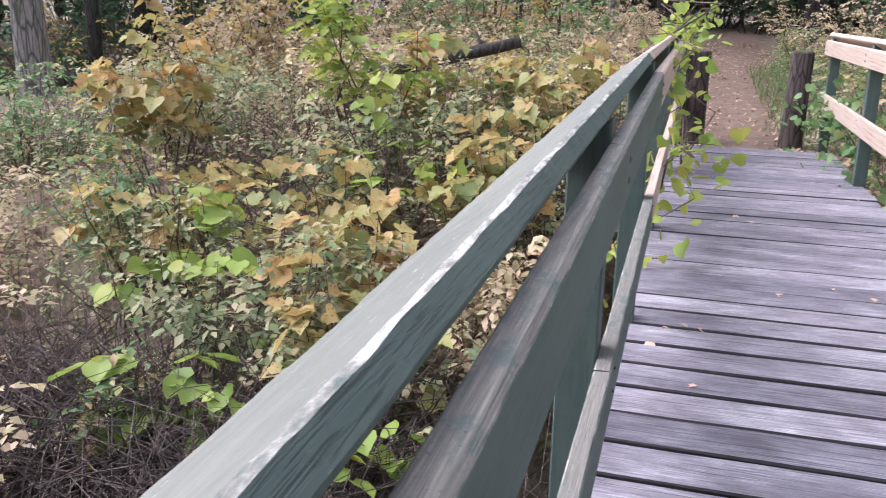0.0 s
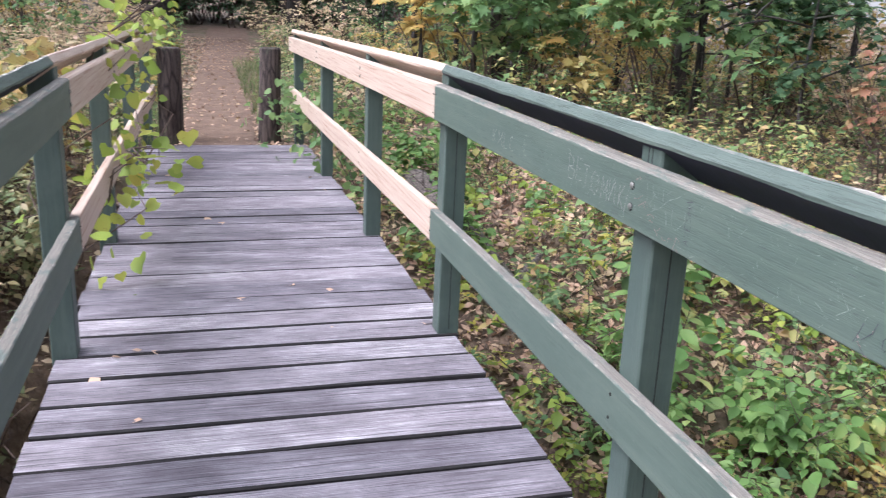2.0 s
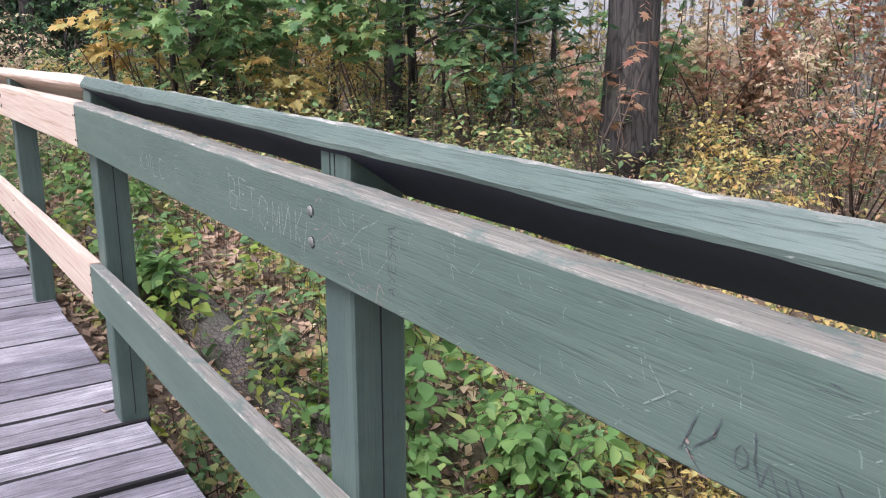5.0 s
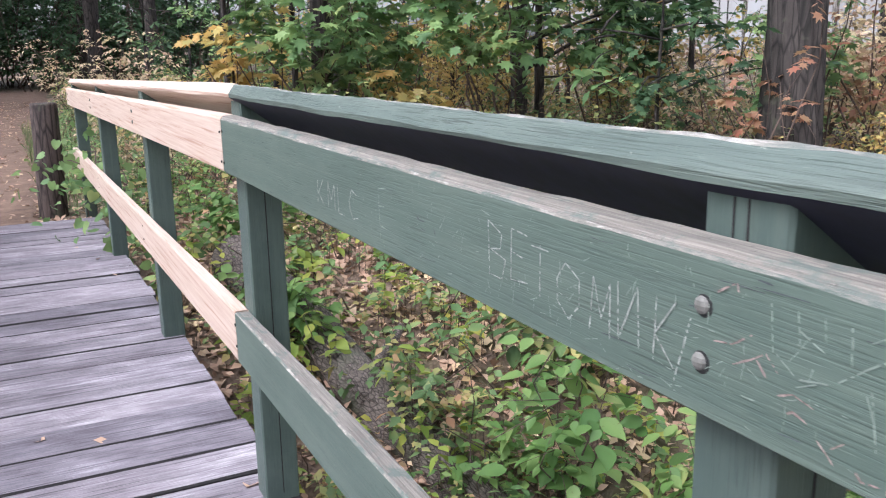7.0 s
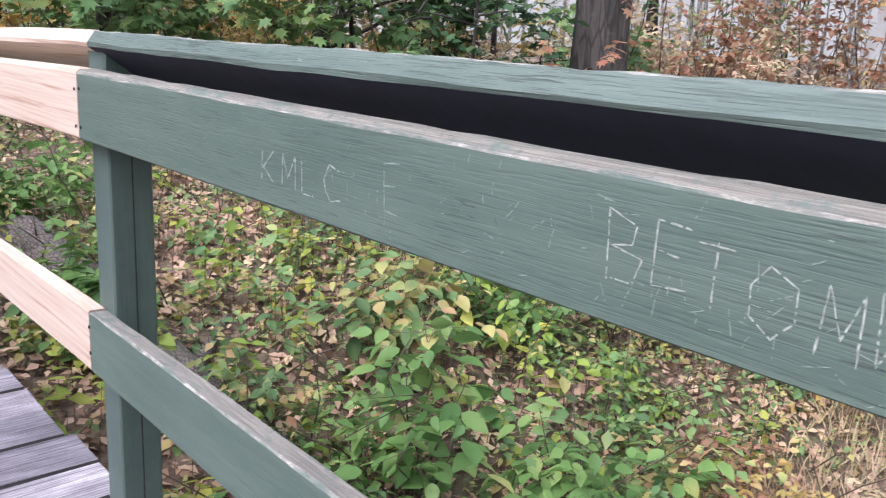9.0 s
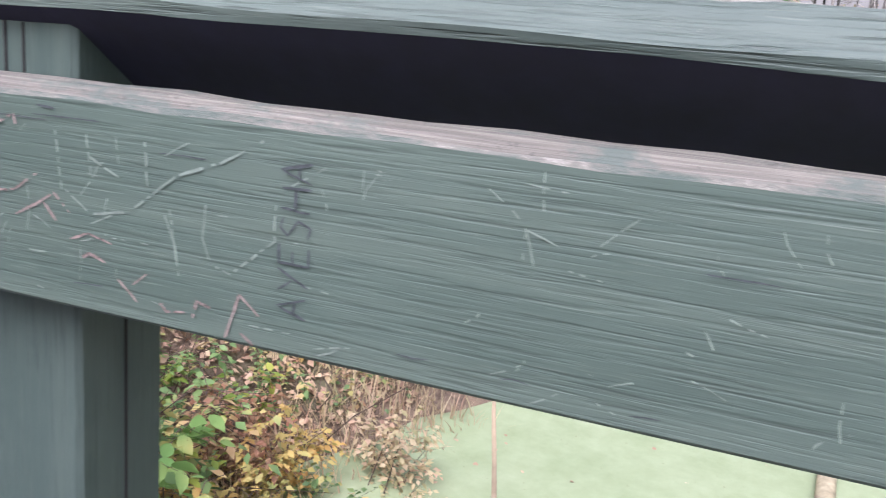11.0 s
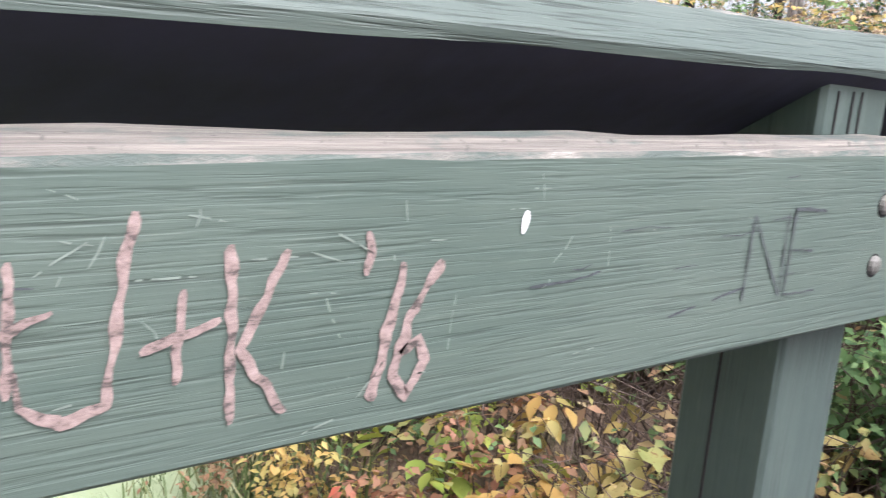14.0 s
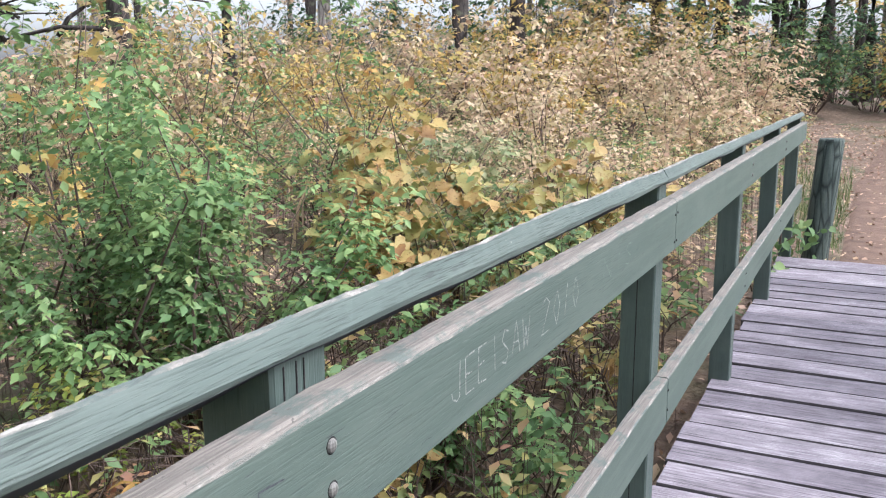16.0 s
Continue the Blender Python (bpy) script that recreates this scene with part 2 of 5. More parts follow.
L_DRY = leaf_stuff("dry_shrub_leaf", (0.0, (0.291, 0.306, 0.146)), (0.3, (0.524, 0.437, 0.262)), (0.6, (0.670, 0.524, 0.364)), (0.85, (0.553, 0.349, 0.262)), (1.0, (0.750, 0.713, 0.553)))
L_RUST = leaf_stuff("rusty_leaf", (0.0, (0.220, 0.198, 0.099)), (0.4, (0.374, 0.220, 0.132)), (0.85, (0.396, 0.176, 0.121)), (1.0, (0.550, 0.110, 0.066)))
L_LITTER = leaf_stuff("fallen_leaf", (0.0, (0.23, 0.135, 0.095)), (0.35, (0.43, 0.275, 0.2)), (0.65, (0.58, 0.4, 0.29)), (0.85, (0.66, 0.53, 0.33)), (1.0, (0.46, 0.18, 0.13)), trans=0.1)
L_GRASS = leaf_stuff("bank_grass", (0.0, (0.06, 0.1, 0.035)), (0.5, (0.14, 0.19, 0.07)), (0.9, (0.36, 0.32, 0.18)), trans=0.15)
L_MIXED = leaf_stuff("mixed_leaf", (0.0, (0.086, 0.165, 0.072)), (0.45, (0.186, 0.286, 0.114)), (0.62, (0.486, 0.443, 0.172)), (0.8, (0.515, 0.329, 0.186)), (1.0, (0.400, 0.186, 0.143)))
L_GREY = leaf_stuff("grey_green_leaf", (0.0, (0.13, 0.19, 0.09)), (0.35, (0.26, 0.32, 0.16)), (0.65, (0.48, 0.44, 0.25)), (1.0, (0.56, 0.39, 0.26)))

k = Mat("forest_soil", 0.95)
v = k.coords((1, 1, 1))
soil = k.ramp(k.noise(v, 9, 8, 0.7), (0.3, (0.07, 0.047, 0.034)), (0.5, (0.17, 0.118, 0.085)), (0.7, (0.3, 0.215, 0.15)))
soil = k.mix(k.grey(k.noise(v, 1.2, 4), 0.5, 0.66), soil, (0.075, 0.085, 0.035))
SOIL = k.color(soil).bump(k.noise(v, 14, 8), 1.0, 0.05).m
k = Mat("trodden_path", 0.95)
v = k.coords((1, 1, 1))
c = k.ramp(k.noise(v, 6, 8, 0.7), (0.3, (0.095, 0.058, 0.04)), (0.55, (0.165, 0.105, 0.075)), (0.75, (0.26, 0.175, 0.125)))
PATHSOIL = k.color(c).bump(k.noise(v, 30, 6), 0.7, 0.02).m
k = Mat("open_water", 0.06)
v = k.coords((1, 1, 1))
OPENWATER = k.color(k.ramp(k.noise(v, 0.6, 4), (0.4, (0.03, 0.032, 0.025)), (0.7, (0.06, 0.06, 0.045)))).bump(k.noise(v, 5, 3), 0.06, 0.02).m
k = Mat("duckweed", 0.7)
v = k.coords((1, 1, 1))
c = k.ramp(k.noise(v, 3, 8, 0.7), (0.3, (0.22, 0.27, 0.145)), (0.6, (0.29, 0.335, 0.2)), (0.85, (0.35, 0.38, 0.25)))
c = k.mix(k.grey(k.noise(v, 45, 5), 0.68, 0.74), c, (0.16, 0.15, 0.06))
DUCKWEED = k.color(c).bump(k.noise(v, 160, 3), 0.4, 0.003).m


# ---- building blocks ----
def link_bm(name, bm, mats):
    me = bpy.data.meshes.new(name)
    bm.to_mesh(me)
    bm.free()
    for m in mats if isinstance(mats, (list, tuple)) else [mats]:
        me.materials.append(m)
    return new(name, me)


def part(name, bm, material, parent, label=""):
    ob = link_bm(name, bm, material)
    ob.parent = parent
    if label:
        tagged(ob, label)
    return ob


def thing(name, label, category, at=(0, 0, 0), group="", kind=""):
    ob = new(name)
    ob.location = at
    ob.empty_display_size = 0.1
    return tagged(ob, label, category, group, kind)


def profile_sweep(bm, prof, ys, wobble=0.0, seed=0, slots=None, dz=None):
    """Sweeps an (x, z) profile, given for each y, along y, with a little waviness; slots: the material of each side."""
    rings = []
    for i, y in enumerate(ys):
        ring = []
        for j, (x, z) in enumerate(prof(y)):
            w = wobble * noise.noise((y * 3.1 + seed, j * 0.37, seed * 1.7))
            w2 = wobble * noise.noise((y * 9.0 + seed, j * 5.3, seed * 0.7)) * 0.6
            if slots and slots[j - 1] == 2 or slots and slots[j] == 2:
                w2 += 0.0022 * noise.noise((y * 31.0 + seed, j * 2.1, seed))
            ring.append(bm.verts.new((x + w * 0.6, y, z + w + w2 + (dz(y) if dz else 0))))
        rings.append(ring)
    n = len(rings[0])
    for a, b in zip(rings, rings[1:]):
        for j in range(n):
            fc = bm.faces.new((a[j], a[(j + 1) % n], b[(j + 1) % n], b[j]))
            if slots:
                fc.material_index = slots[j]
    bm.faces.new(list(reversed(rings[0])))
    bm.faces.new(rings[-1])
    bmesh.ops.recalc_face_normals(bm, faces=bm.faces)
    return rings


def boxed(bm, x0, x1, y0, y1, z0, z1, bevel=0.0, slot=0):
    got = bmesh.ops.create_cube(bm, size=1.0)["verts"]
    bmesh.ops.scale(bm, vec=(x1 - x0, y1 - y0, z1 - z0), verts=got)
    bmesh.ops.translate(bm, vec=((x0 + x1) / 2, (y0 + y1) / 2, (z0 + z1) / 2), verts=got)
    if bevel:
        ed = list({e for vv in got for e in vv.link_edges})
        bmesh.ops.bevel(bm, geom=ed, offset=bevel, segments=1, affect="EDGES")


def tube(bm, pts, radii, sides=7):
    """A bent, tapered tube through pts."""
    rings = []
    for i, (p, r) in enumerate(zip(pts, radii)):
        p = Vector(p)
        a = Vector(pts[min(i + 1, len(pts) - 1)]) - Vector(pts[max(i - 1, 0)])
        q = a.to_track_quat("Z", "Y")
        rings.append([bm.verts.new(p + q @ Vector((r * math.cos(s * math.tau / sides), r * math.sin(s * math.tau / sides), 0))) for s in range(sides)])
    for a, b in zip(rings, rings[1:]):
        for s in range(sides):
            bm.faces.new((a[s], a[(s + 1) % sides], b[(s + 1) % sides], b[s])).smooth = True
    bm.faces.new(list(reversed(rings[0])))
    bm.faces.new(rings[-1])
    return rings


# ---- the lie of the land ----
def smooth(a, b, v):
    v = min(1.0, max(0.0, (v - a) / (b - a)))
    return v * v * (3 - 2 * v)


def path_x(y):
    """Middle of the trodden path, which runs on from both ends of the bridge."""
    return -0.72 + (0.035 * (y - 7) if y > 7 else 0.0) + (-0.05 * (y + 9) ** 2 / 10 if y < -9 else 0.0)


def ground_z(x, y):
    d = abs(y + 0.6 + 0.5 * math.sin(x * 0.3))
    d += 0.95 * smooth(0.6, 1.6, -(y + 0.6)) * smooth(-1.5, 0.5, x)
    z = -1.45 + 1.28 * smooth(0.8, 6.4, d)
    if x < -1.2:
        z += 0.5 * smooth(1.2, 2.2, -x) * smooth(-3.2, -1.4, y) * (1 - smooth(3.5, 7, y)) * (1 - smooth(5, 9, -x))
    if y > 0:
        z += 0.012 * max(0, y - 9)
    if y < -9:
        z += 1.25 * smooth(9, 30, -y) * (0.45 + 0.55 * smooth(-1, 5, x))
    pond = math.hypot((x + 16) / 9, (y - 15) / 8)
    z -= 1.5 * (1 - smooth(0.75, 1.2, pond))
    z -= 1.4 * smooth(11, 15, x) * (1 - smooth(75, 95, x)) * smooth(-24, -16, y) * (1 - smooth(18, 26, y))
    off = abs(x - path_x(y))
    amp = 0.28 * smooth(0.8, 3.0, off)
    z += amp * (noise.noise((x * 0.35, y * 0.35, 0.3)) + 0.4 * noise.noise((x * 1.1, y * 1.1, 5.0)))
    far = math.hypot(x, y)
    return z + smooth(30, 70, far) * 0.02 * (far - 30) * (1 - smooth(0.35, 0.75, x / (far + 0.01)))


def ground_sheet():
    me = bpy.data.meshes.new("ground")
    ax = sorted({round(s * (0.35 * i + 0.0042 * i ** 2.45), 3) for i in range(66) for s in (-1, 1)})
    ax = [a for a in ax if abs(a) < 400] 
    n = len(ax)
    verts = [(x, y, ground_z(x, y)) for y in ax for x in ax]
    faces = [(j * n + i, j * n + i + 1, (j + 1) * n + i + 1, (j + 1) * n + i) for j in range(n - 1) for i in range(n - 1)]
    me.from_pydata(verts, [], faces)
    me.materials.append(SOIL)
    for p in me.polygons:
        p.use_smooth = True
    return tagged(new("ground", me), "brown woodland soil with leaf litter under the shrubs", "ground", kind="structure")


ground_sheet()


def path_strip(name, y0, y1, steps, label):
    bm = bmesh.new()
    rows = []
    for i in range(steps + 1):
        y = y0 + (y1 - y0) * i / steps
        half = 0.44 + 0.08 * noise.noise((y * 0.7, 3.0, 0)) + 0.012 * abs(y - y0)
        row = []
        for s in (-1, -0.8, -0.35, 0.35, 0.8, 1):
            x = path_x(y) + s * half * (1 + 0.12 * noise.noise((y * 2, s, 1.0)))
            row.append(bm.verts.new((x, y, ground_z(x, y) + (0.035 if abs(s) < 0.9 else -0.03))))
        rows.append(row)
    for a, b in zip(rows, rows[1:]):
        for j in range(5):
            bm.faces.new((a[j], a[j + 1], b[j + 1], b[j])).smooth = True
    bmesh.ops.recalc_face_normals(bm, faces=bm.faces)
    return tagged(link_bm(name, bm, PATHSOIL), label, "path", kind="structure")


path_strip("path_north", 6.75, 29, 70, "trodden reddish earth path strewn with fallen leaves")
path_strip("path_south", -7.95, -45, 90, "trodden earth path leading from the bridge into the wood")

bm = bmesh.new()
bmesh.ops.create_grid(bm, x_segments=60, y_segments=30, size=1.0)
bmesh.ops.scale(bm, vec=(45, 24, 1), verts=bm.verts)
bmesh.ops.translate(bm, vec=(0, 4, -1.26), verts=bm.verts)
tagged(link_bm("water", bm, DUCKWEED), "still water covered with pale green duckweed", "water", kind="structure")

bm = bmesh.new()
bmesh.ops.create_grid(bm, x_segments=20, y_segments=12, size=1.0)
bmesh.ops.scale(bm, vec=(38, 26, 1), verts=bm.verts)
bmesh.ops.translate(bm, vec=(51, 1, -1.252), verts=bm.verts)
tagged(link_bm("water_open", bm, OPENWATER), "open water of the flooded wood reflecting pale sky", "water", kind="structure")

# added glowing sheet: brightens the pale distance seen through the flooded wood
k = Mat("glowing_pale_distance", 1.0)
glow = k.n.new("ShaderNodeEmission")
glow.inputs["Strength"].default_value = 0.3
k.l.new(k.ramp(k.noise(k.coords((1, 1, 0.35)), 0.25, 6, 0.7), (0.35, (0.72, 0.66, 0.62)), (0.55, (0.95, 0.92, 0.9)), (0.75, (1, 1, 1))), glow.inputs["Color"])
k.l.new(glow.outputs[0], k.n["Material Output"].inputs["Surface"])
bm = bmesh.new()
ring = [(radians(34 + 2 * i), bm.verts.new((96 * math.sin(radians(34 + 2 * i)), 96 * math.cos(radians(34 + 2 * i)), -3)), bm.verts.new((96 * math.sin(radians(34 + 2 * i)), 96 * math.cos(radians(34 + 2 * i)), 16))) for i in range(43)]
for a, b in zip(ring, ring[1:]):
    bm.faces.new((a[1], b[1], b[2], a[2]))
tagged(link_bm("backdrop", bm, k.m), "glowing pale sheet standing in for low sky behind the far trees", "backdrop", kind="structure")

# ---- the footbridge ----
POSTS = (7.25, 5.2, 3.27, 1.626, 0.0, -1.626, -3.252, -4.88, -6.5, -8.13)
Y_NORTH, Y_SOUTH = 7.39, -8.3


def deck_z(y):
    return -0.02 * max(0.0, y - 1.7) - 0.0095 * max(0.0, -1.63 - y) + 0.0035 * max(0.0, -3.25 - y)


def chamfered(x0, x1, z0, z1, c):
    return [(x0 + c, z0), (x1 - c, z0), (x1, z0 + c), (x1, z1 - c), (x1 - c, z1), (x0 + c, z1), (x0, z1 - c), (x0, z0 + c)]


def rail_board(name, parent, side, prof_xz, y0, y1, fresh, seed, label, wob=0.003, cap=False):
    """One board of the railing: side +1 for the rail at x 0, -1 for its mirror at x -1.30."""
    bm = bmesh.new()
    n = max(8, int((y1 - y0) / (0.022 if cap else 0.05)))
    ys = [y0 + (y1 - y0) * i / n for i in range(n + 1)]
    def prof(y):
        return [(x if side > 0 else -1.30 - x, z) for x, z in (tilted_cap(side, y) if cap else prof_xz)]

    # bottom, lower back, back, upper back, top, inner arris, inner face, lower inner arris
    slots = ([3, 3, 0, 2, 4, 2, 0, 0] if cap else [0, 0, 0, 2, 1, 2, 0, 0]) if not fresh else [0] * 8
    if not cap and len(prof_xz) == 9 and not fresh:
        slots = [0, 0, 0, 2, 1, 1, 2, 0, 0]
    elif fresh:
        slots = [0] * len(prof(0))
    profile_sweep(bm, prof, ys, wob if not fresh else wob * 0.4, seed, slots, deck_z)
    mats = [CAPGREEN if cap else GREEN, TOP, CAPEDGE if cap and side < 0 else EDGE, UNDERBLACK, CAPTOP] if not fresh else [PINE]
    ob = link_bm(name, bm, mats)
    ob.parent = parent
    return tagged(ob, label)


def cap_tilt(side, y):
    """The east handrail plank is twisted: flatter towards the south."""
    return radians(35 - 4.5 * smooth(0.5, 1.2, -y)) if side > 0 else radians(35)


def tilted_cap(side, y):
    """Handrail plank laid on slanting post tops: its inner edge stands higher than its outer one."""
    a = cap_tilt(side, y)
    ox, oz, width = (0.02, 1.057, 0.14 - 0.011 * smooth(0.5, 1.2, -y)) if side > 0 else (0.042, 1.056, 0.14)
    ux, uz, vx, vz = math.cos(a), -math.sin(a), math.sin(a), math.cos(a)
    return [(ox + ux * p + vx * q, oz + uz * p + vz * q) for p, q in chamfered(0, width, 0, 0.039, 0.0055)]


def post_mesh(bm, y, side, base):
    x0, x1, w = 0.038, 0.127, 0.0445
    z0, zi, zo = base, 1.05 + deck_z(y), 1.05 - 0.089 * math.tan(cap_tilt(side, y)) + deck_z(y)
    c = 0.004
    outline = [(x0, -w + c), (x0 + c, -w), (x1 - c, -w), (x1, -w + c), (x1, w - c), (x1 - c, w), (x0 + c, w), (x0, w - c)]
    lo, hi = [], []
    for x, dy in outline:
        t = (x - x0) / (x1 - x0)
        xx = x if side > 0 else -1.30 - x
        lo.append(bm.verts.new((xx, y + dy, z0)))
        hi.append(bm.verts.new((xx, y + dy, zi + (zo - zi) * t)))
    for j in range(8):
        bm.faces.new((lo[j], lo[(j + 1) % 8], hi[(j + 1) % 8], hi[j]))
    bm.faces.new(lo)
    bm.faces.new(hi)
    bmesh.ops.recalc_face_normals(bm, faces=bm.faces)


def bolt_head(bm, y, z, side, r=0.0074):
    got = bmesh.ops.create_uvsphere(bm, u_segments=10, v_segments=6, radius=r)["verts"]
    bmesh.ops.scale(bm, vec=(0.55, 1, 1), verts=got)
    bmesh.ops.translate(bm, vec=((-0.001 if side > 0 else -1.299), y, z), verts=got)


UP_Z0, UP_Z1 = 0.876, 1.003
LO_Z0, LO_Z1 = 0.388, 0.521


def railing(side, label):
    rail = thing("bridge_railing", label, "railing", (0, 0, 0), "railings of the footbridge")
    for y in POSTS:
        bm = bmesh.new()
        post_mesh(bm, y - 0.009 if side > 0 and y == -1.626 else y, side, ground_z(0.1 if side > 0 else -1.4, y) - 0.25)
        part("post", bm, POSTGREEN, rail, "square post painted dull green")
    # the inner upper arris is worn to a broad slope
    up = [(0.003, UP_Z0), (0.034, UP_Z0), (0.037, UP_Z0 + 0.003), (0.037, UP_Z1 + 0.006), (0.034, UP_Z1 + 0.009), (0.0075, UP_Z1 + 0.0085), (0.0012, UP_Z1 + 0.0022), (0.0, UP_Z1 - 0.0008), (0.0, UP_Z0 + 0.003)]
    low = chamfered(0.0, 0.037, LO_Z0, LO_Z1, 0.0035)
    # painted boards between the joints, fresh pine to the north
    joints = (Y_SOUTH, -3.252, 1.626, Y_NORTH) if side > 0 else (Y_SOUTH, -4.88, -0.1, 1.64, Y_NORTH)
    for i, (a, b) in enumerate(zip(joints, joints[1:])):
        fresh = b == Y_NORTH
        look_ = "fresh unpainted pine board" if fresh else "green painted board with worn grey top edge"
        rail_board("upper_rail", rail, side, up, a + 0.002, b - 0.002, fresh, 3 + i + side, look_, 0.0007)
        rail_board("lower_rail", rail, side, low, a + 0.003, b - 0.003, fresh, 13 + i + side, look_, 0.0018)
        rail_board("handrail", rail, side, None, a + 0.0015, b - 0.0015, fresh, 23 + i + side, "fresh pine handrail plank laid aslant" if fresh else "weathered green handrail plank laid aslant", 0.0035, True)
    for y in POSTS:
        if y in (1.626, -3.252) and side > 0:
            spots = [(y - 0.012, z) for z in (0.9, 0.975)] + [(y + 0.014, z) for z in (0.9, 0.972)]
            for yy, z in spots:
                bm = bmesh.new()
                bolt_head(bm, yy, z + deck_z(y), side, 0.0035)
                part("nail", bm, DARKHOLE, rail, "rusty nail head")
        else:
            for z in (0.921, 0.966):
                bm = bmesh.new()
                bolt_head(bm, y, z + deck_z(y), side)
                part("bolt", bm, IRON, rail, "round bolt head with flaking paint")
                bm = bmesh.new()
                got = bmesh.ops.create_uvsphere(bm, u_segments=14, v_segments=6, radius=0.0094)["verts"]
                bmesh.ops.scale(bm, vec=(0.14, 1, 1), verts=got)
                bmesh.ops.translate(bm, vec=((0.0 if side > 0 else -1.3), y - 0.0012, z + deck_z(y) - 0.0006), verts=got)
                part("recess", bm, DARKHOLE, rail, "dark bolt recess")
        for z in (0.43, 0.487):
            bm = bmesh.new()
            bolt_head(bm, y, z + deck_z(y), side, 0.0042)
            part("nail", bm, DARKHOLE, rail, "dark nail head")
    return rail


RAIL_EAST = railing(1, "green painted timber railing of the footbridge, scratched with writing")
RAIL_WEST = railing(-1, "green painted timber railing of the footbridge, vines at its north end")

# ---- plants ----
RNG = np.random.default_rng(11)

OVATE = (np.array([(0, 0, 0), (-0.33, 0.38, 0.07), (0, 0.5, -0.02), (0.33, 0.38, 0.07), (-0.22, 0.75, 0.03), (0.22, 0.75, 0.03), (0, 1.05, -0.1)]),
         [(0, 2, 1), (0, 3, 2), (1, 2, 4), (2, 3, 5), (4, 2, 6), (2, 5, 6)])
SLIM = (np.array([(0, 0, 0), (-0.3, 0.42, 0.06), (0, 0.5, -0.02), (0.3, 0.42, 0.06), (0, 1.0, -0.08)]),
        [(0, 2, 1), (0, 3, 2), (1, 2, 4), (2, 3, 4)])
HEART = (np.array([(0, 0.3, -0.03), (0, 0.06, 0), (-0.27, -0.08, 0.05), (-0.5, 0.2, 0.09), (-0.47, 0.48, 0.06), (-0.28, 0.78, 0.05), (0, 1.02, -0.12), (0.28, 0.78, 0.05), (0.47, 0.48, 0.06), (0.5, 0.2, 0.09), (0.27, -0.08, 0.05)]),
         [(0, i, i + 1) for i in range(1, 10)] + [(0, 10, 1)])
CURLED = (np.array([(0, 0.38, -0.06), (0, 0.1, 0), (-0.2, -0.04, 0.1), (-0.44, 0.06, 0.13), (-0.52, 0.3, 0.12), (-0.41, 0.42, 0.04), (-0.5, 0.64, 0.14), (-0.27, 0.73, 0.02), (0.02, 1.02, -0.2), (0.25, 0.75, 0.03), (0.5, 0.62, 0.08), (0.42, 0.43, 0.0), (0.52, 0.28, 0.13), (0.43, 0.05, 0.12), (0.2, -0.05, 0.03)]),
          [(0, i, i + 1) for i in range(1, 14)] + [(0, 14, 1)])
MAPLE = (np.array([(0, 0.35, -0.02), (0, 0, 0), (-0.3, 0.05, 0.04), (-0.22, 0.2, 0.02), (-0.62, 0.42, 0.0), (-0.3, 0.5, 0.03), (-0.36, 0.82, -0.04), (-0.14, 0.68, 0.02), (0, 1.1, -0.12), (0.14, 0.68, 0.02), (0.36, 0.82, -0.04), (0.3, 0.5, 0.03), (0.62, 0.42, 0.0), (0.22, 0.2, 0.02), (0.3, 0.05, 0.04)]),
         [(0, i, i + 1) for i in range(1, 14)] + [(0, 14, 1)])
BLADE = (np.array([(-0.02, 0, 0), (0.02, 0, 0), (-0.016, 0.5, 0.0), (0.016, 0.5, 0.0), (0, 1.0, -0.18)]), [(0, 1, 3), (0, 3, 2), (2, 3, 4)])


BROAD = (np.array([(0, 0, 0), (0, 0.38, -0.035), (0, 0.7, -0.05), (0, 1.06, -0.13), (-0.2, 0.12, 0.03), (-0.34, 0.38, 0.06), (-0.28, 0.66, 0.04), (-0.13, 0.88, -0.03), (0.2, 0.12, 0.03), (0.34, 0.38, 0.06), (0.28, 0.66, 0.04), (0.13, 0.88, -0.03)]),
         [(0, 1, 4), (4, 1, 5), (1, 2, 5), (5, 2, 6), (6, 2, 7), (7, 2, 3), (0, 8, 1), (8, 9, 1), (1, 9, 2), (9, 10, 2), (10, 11, 2), (11, 3, 2)])


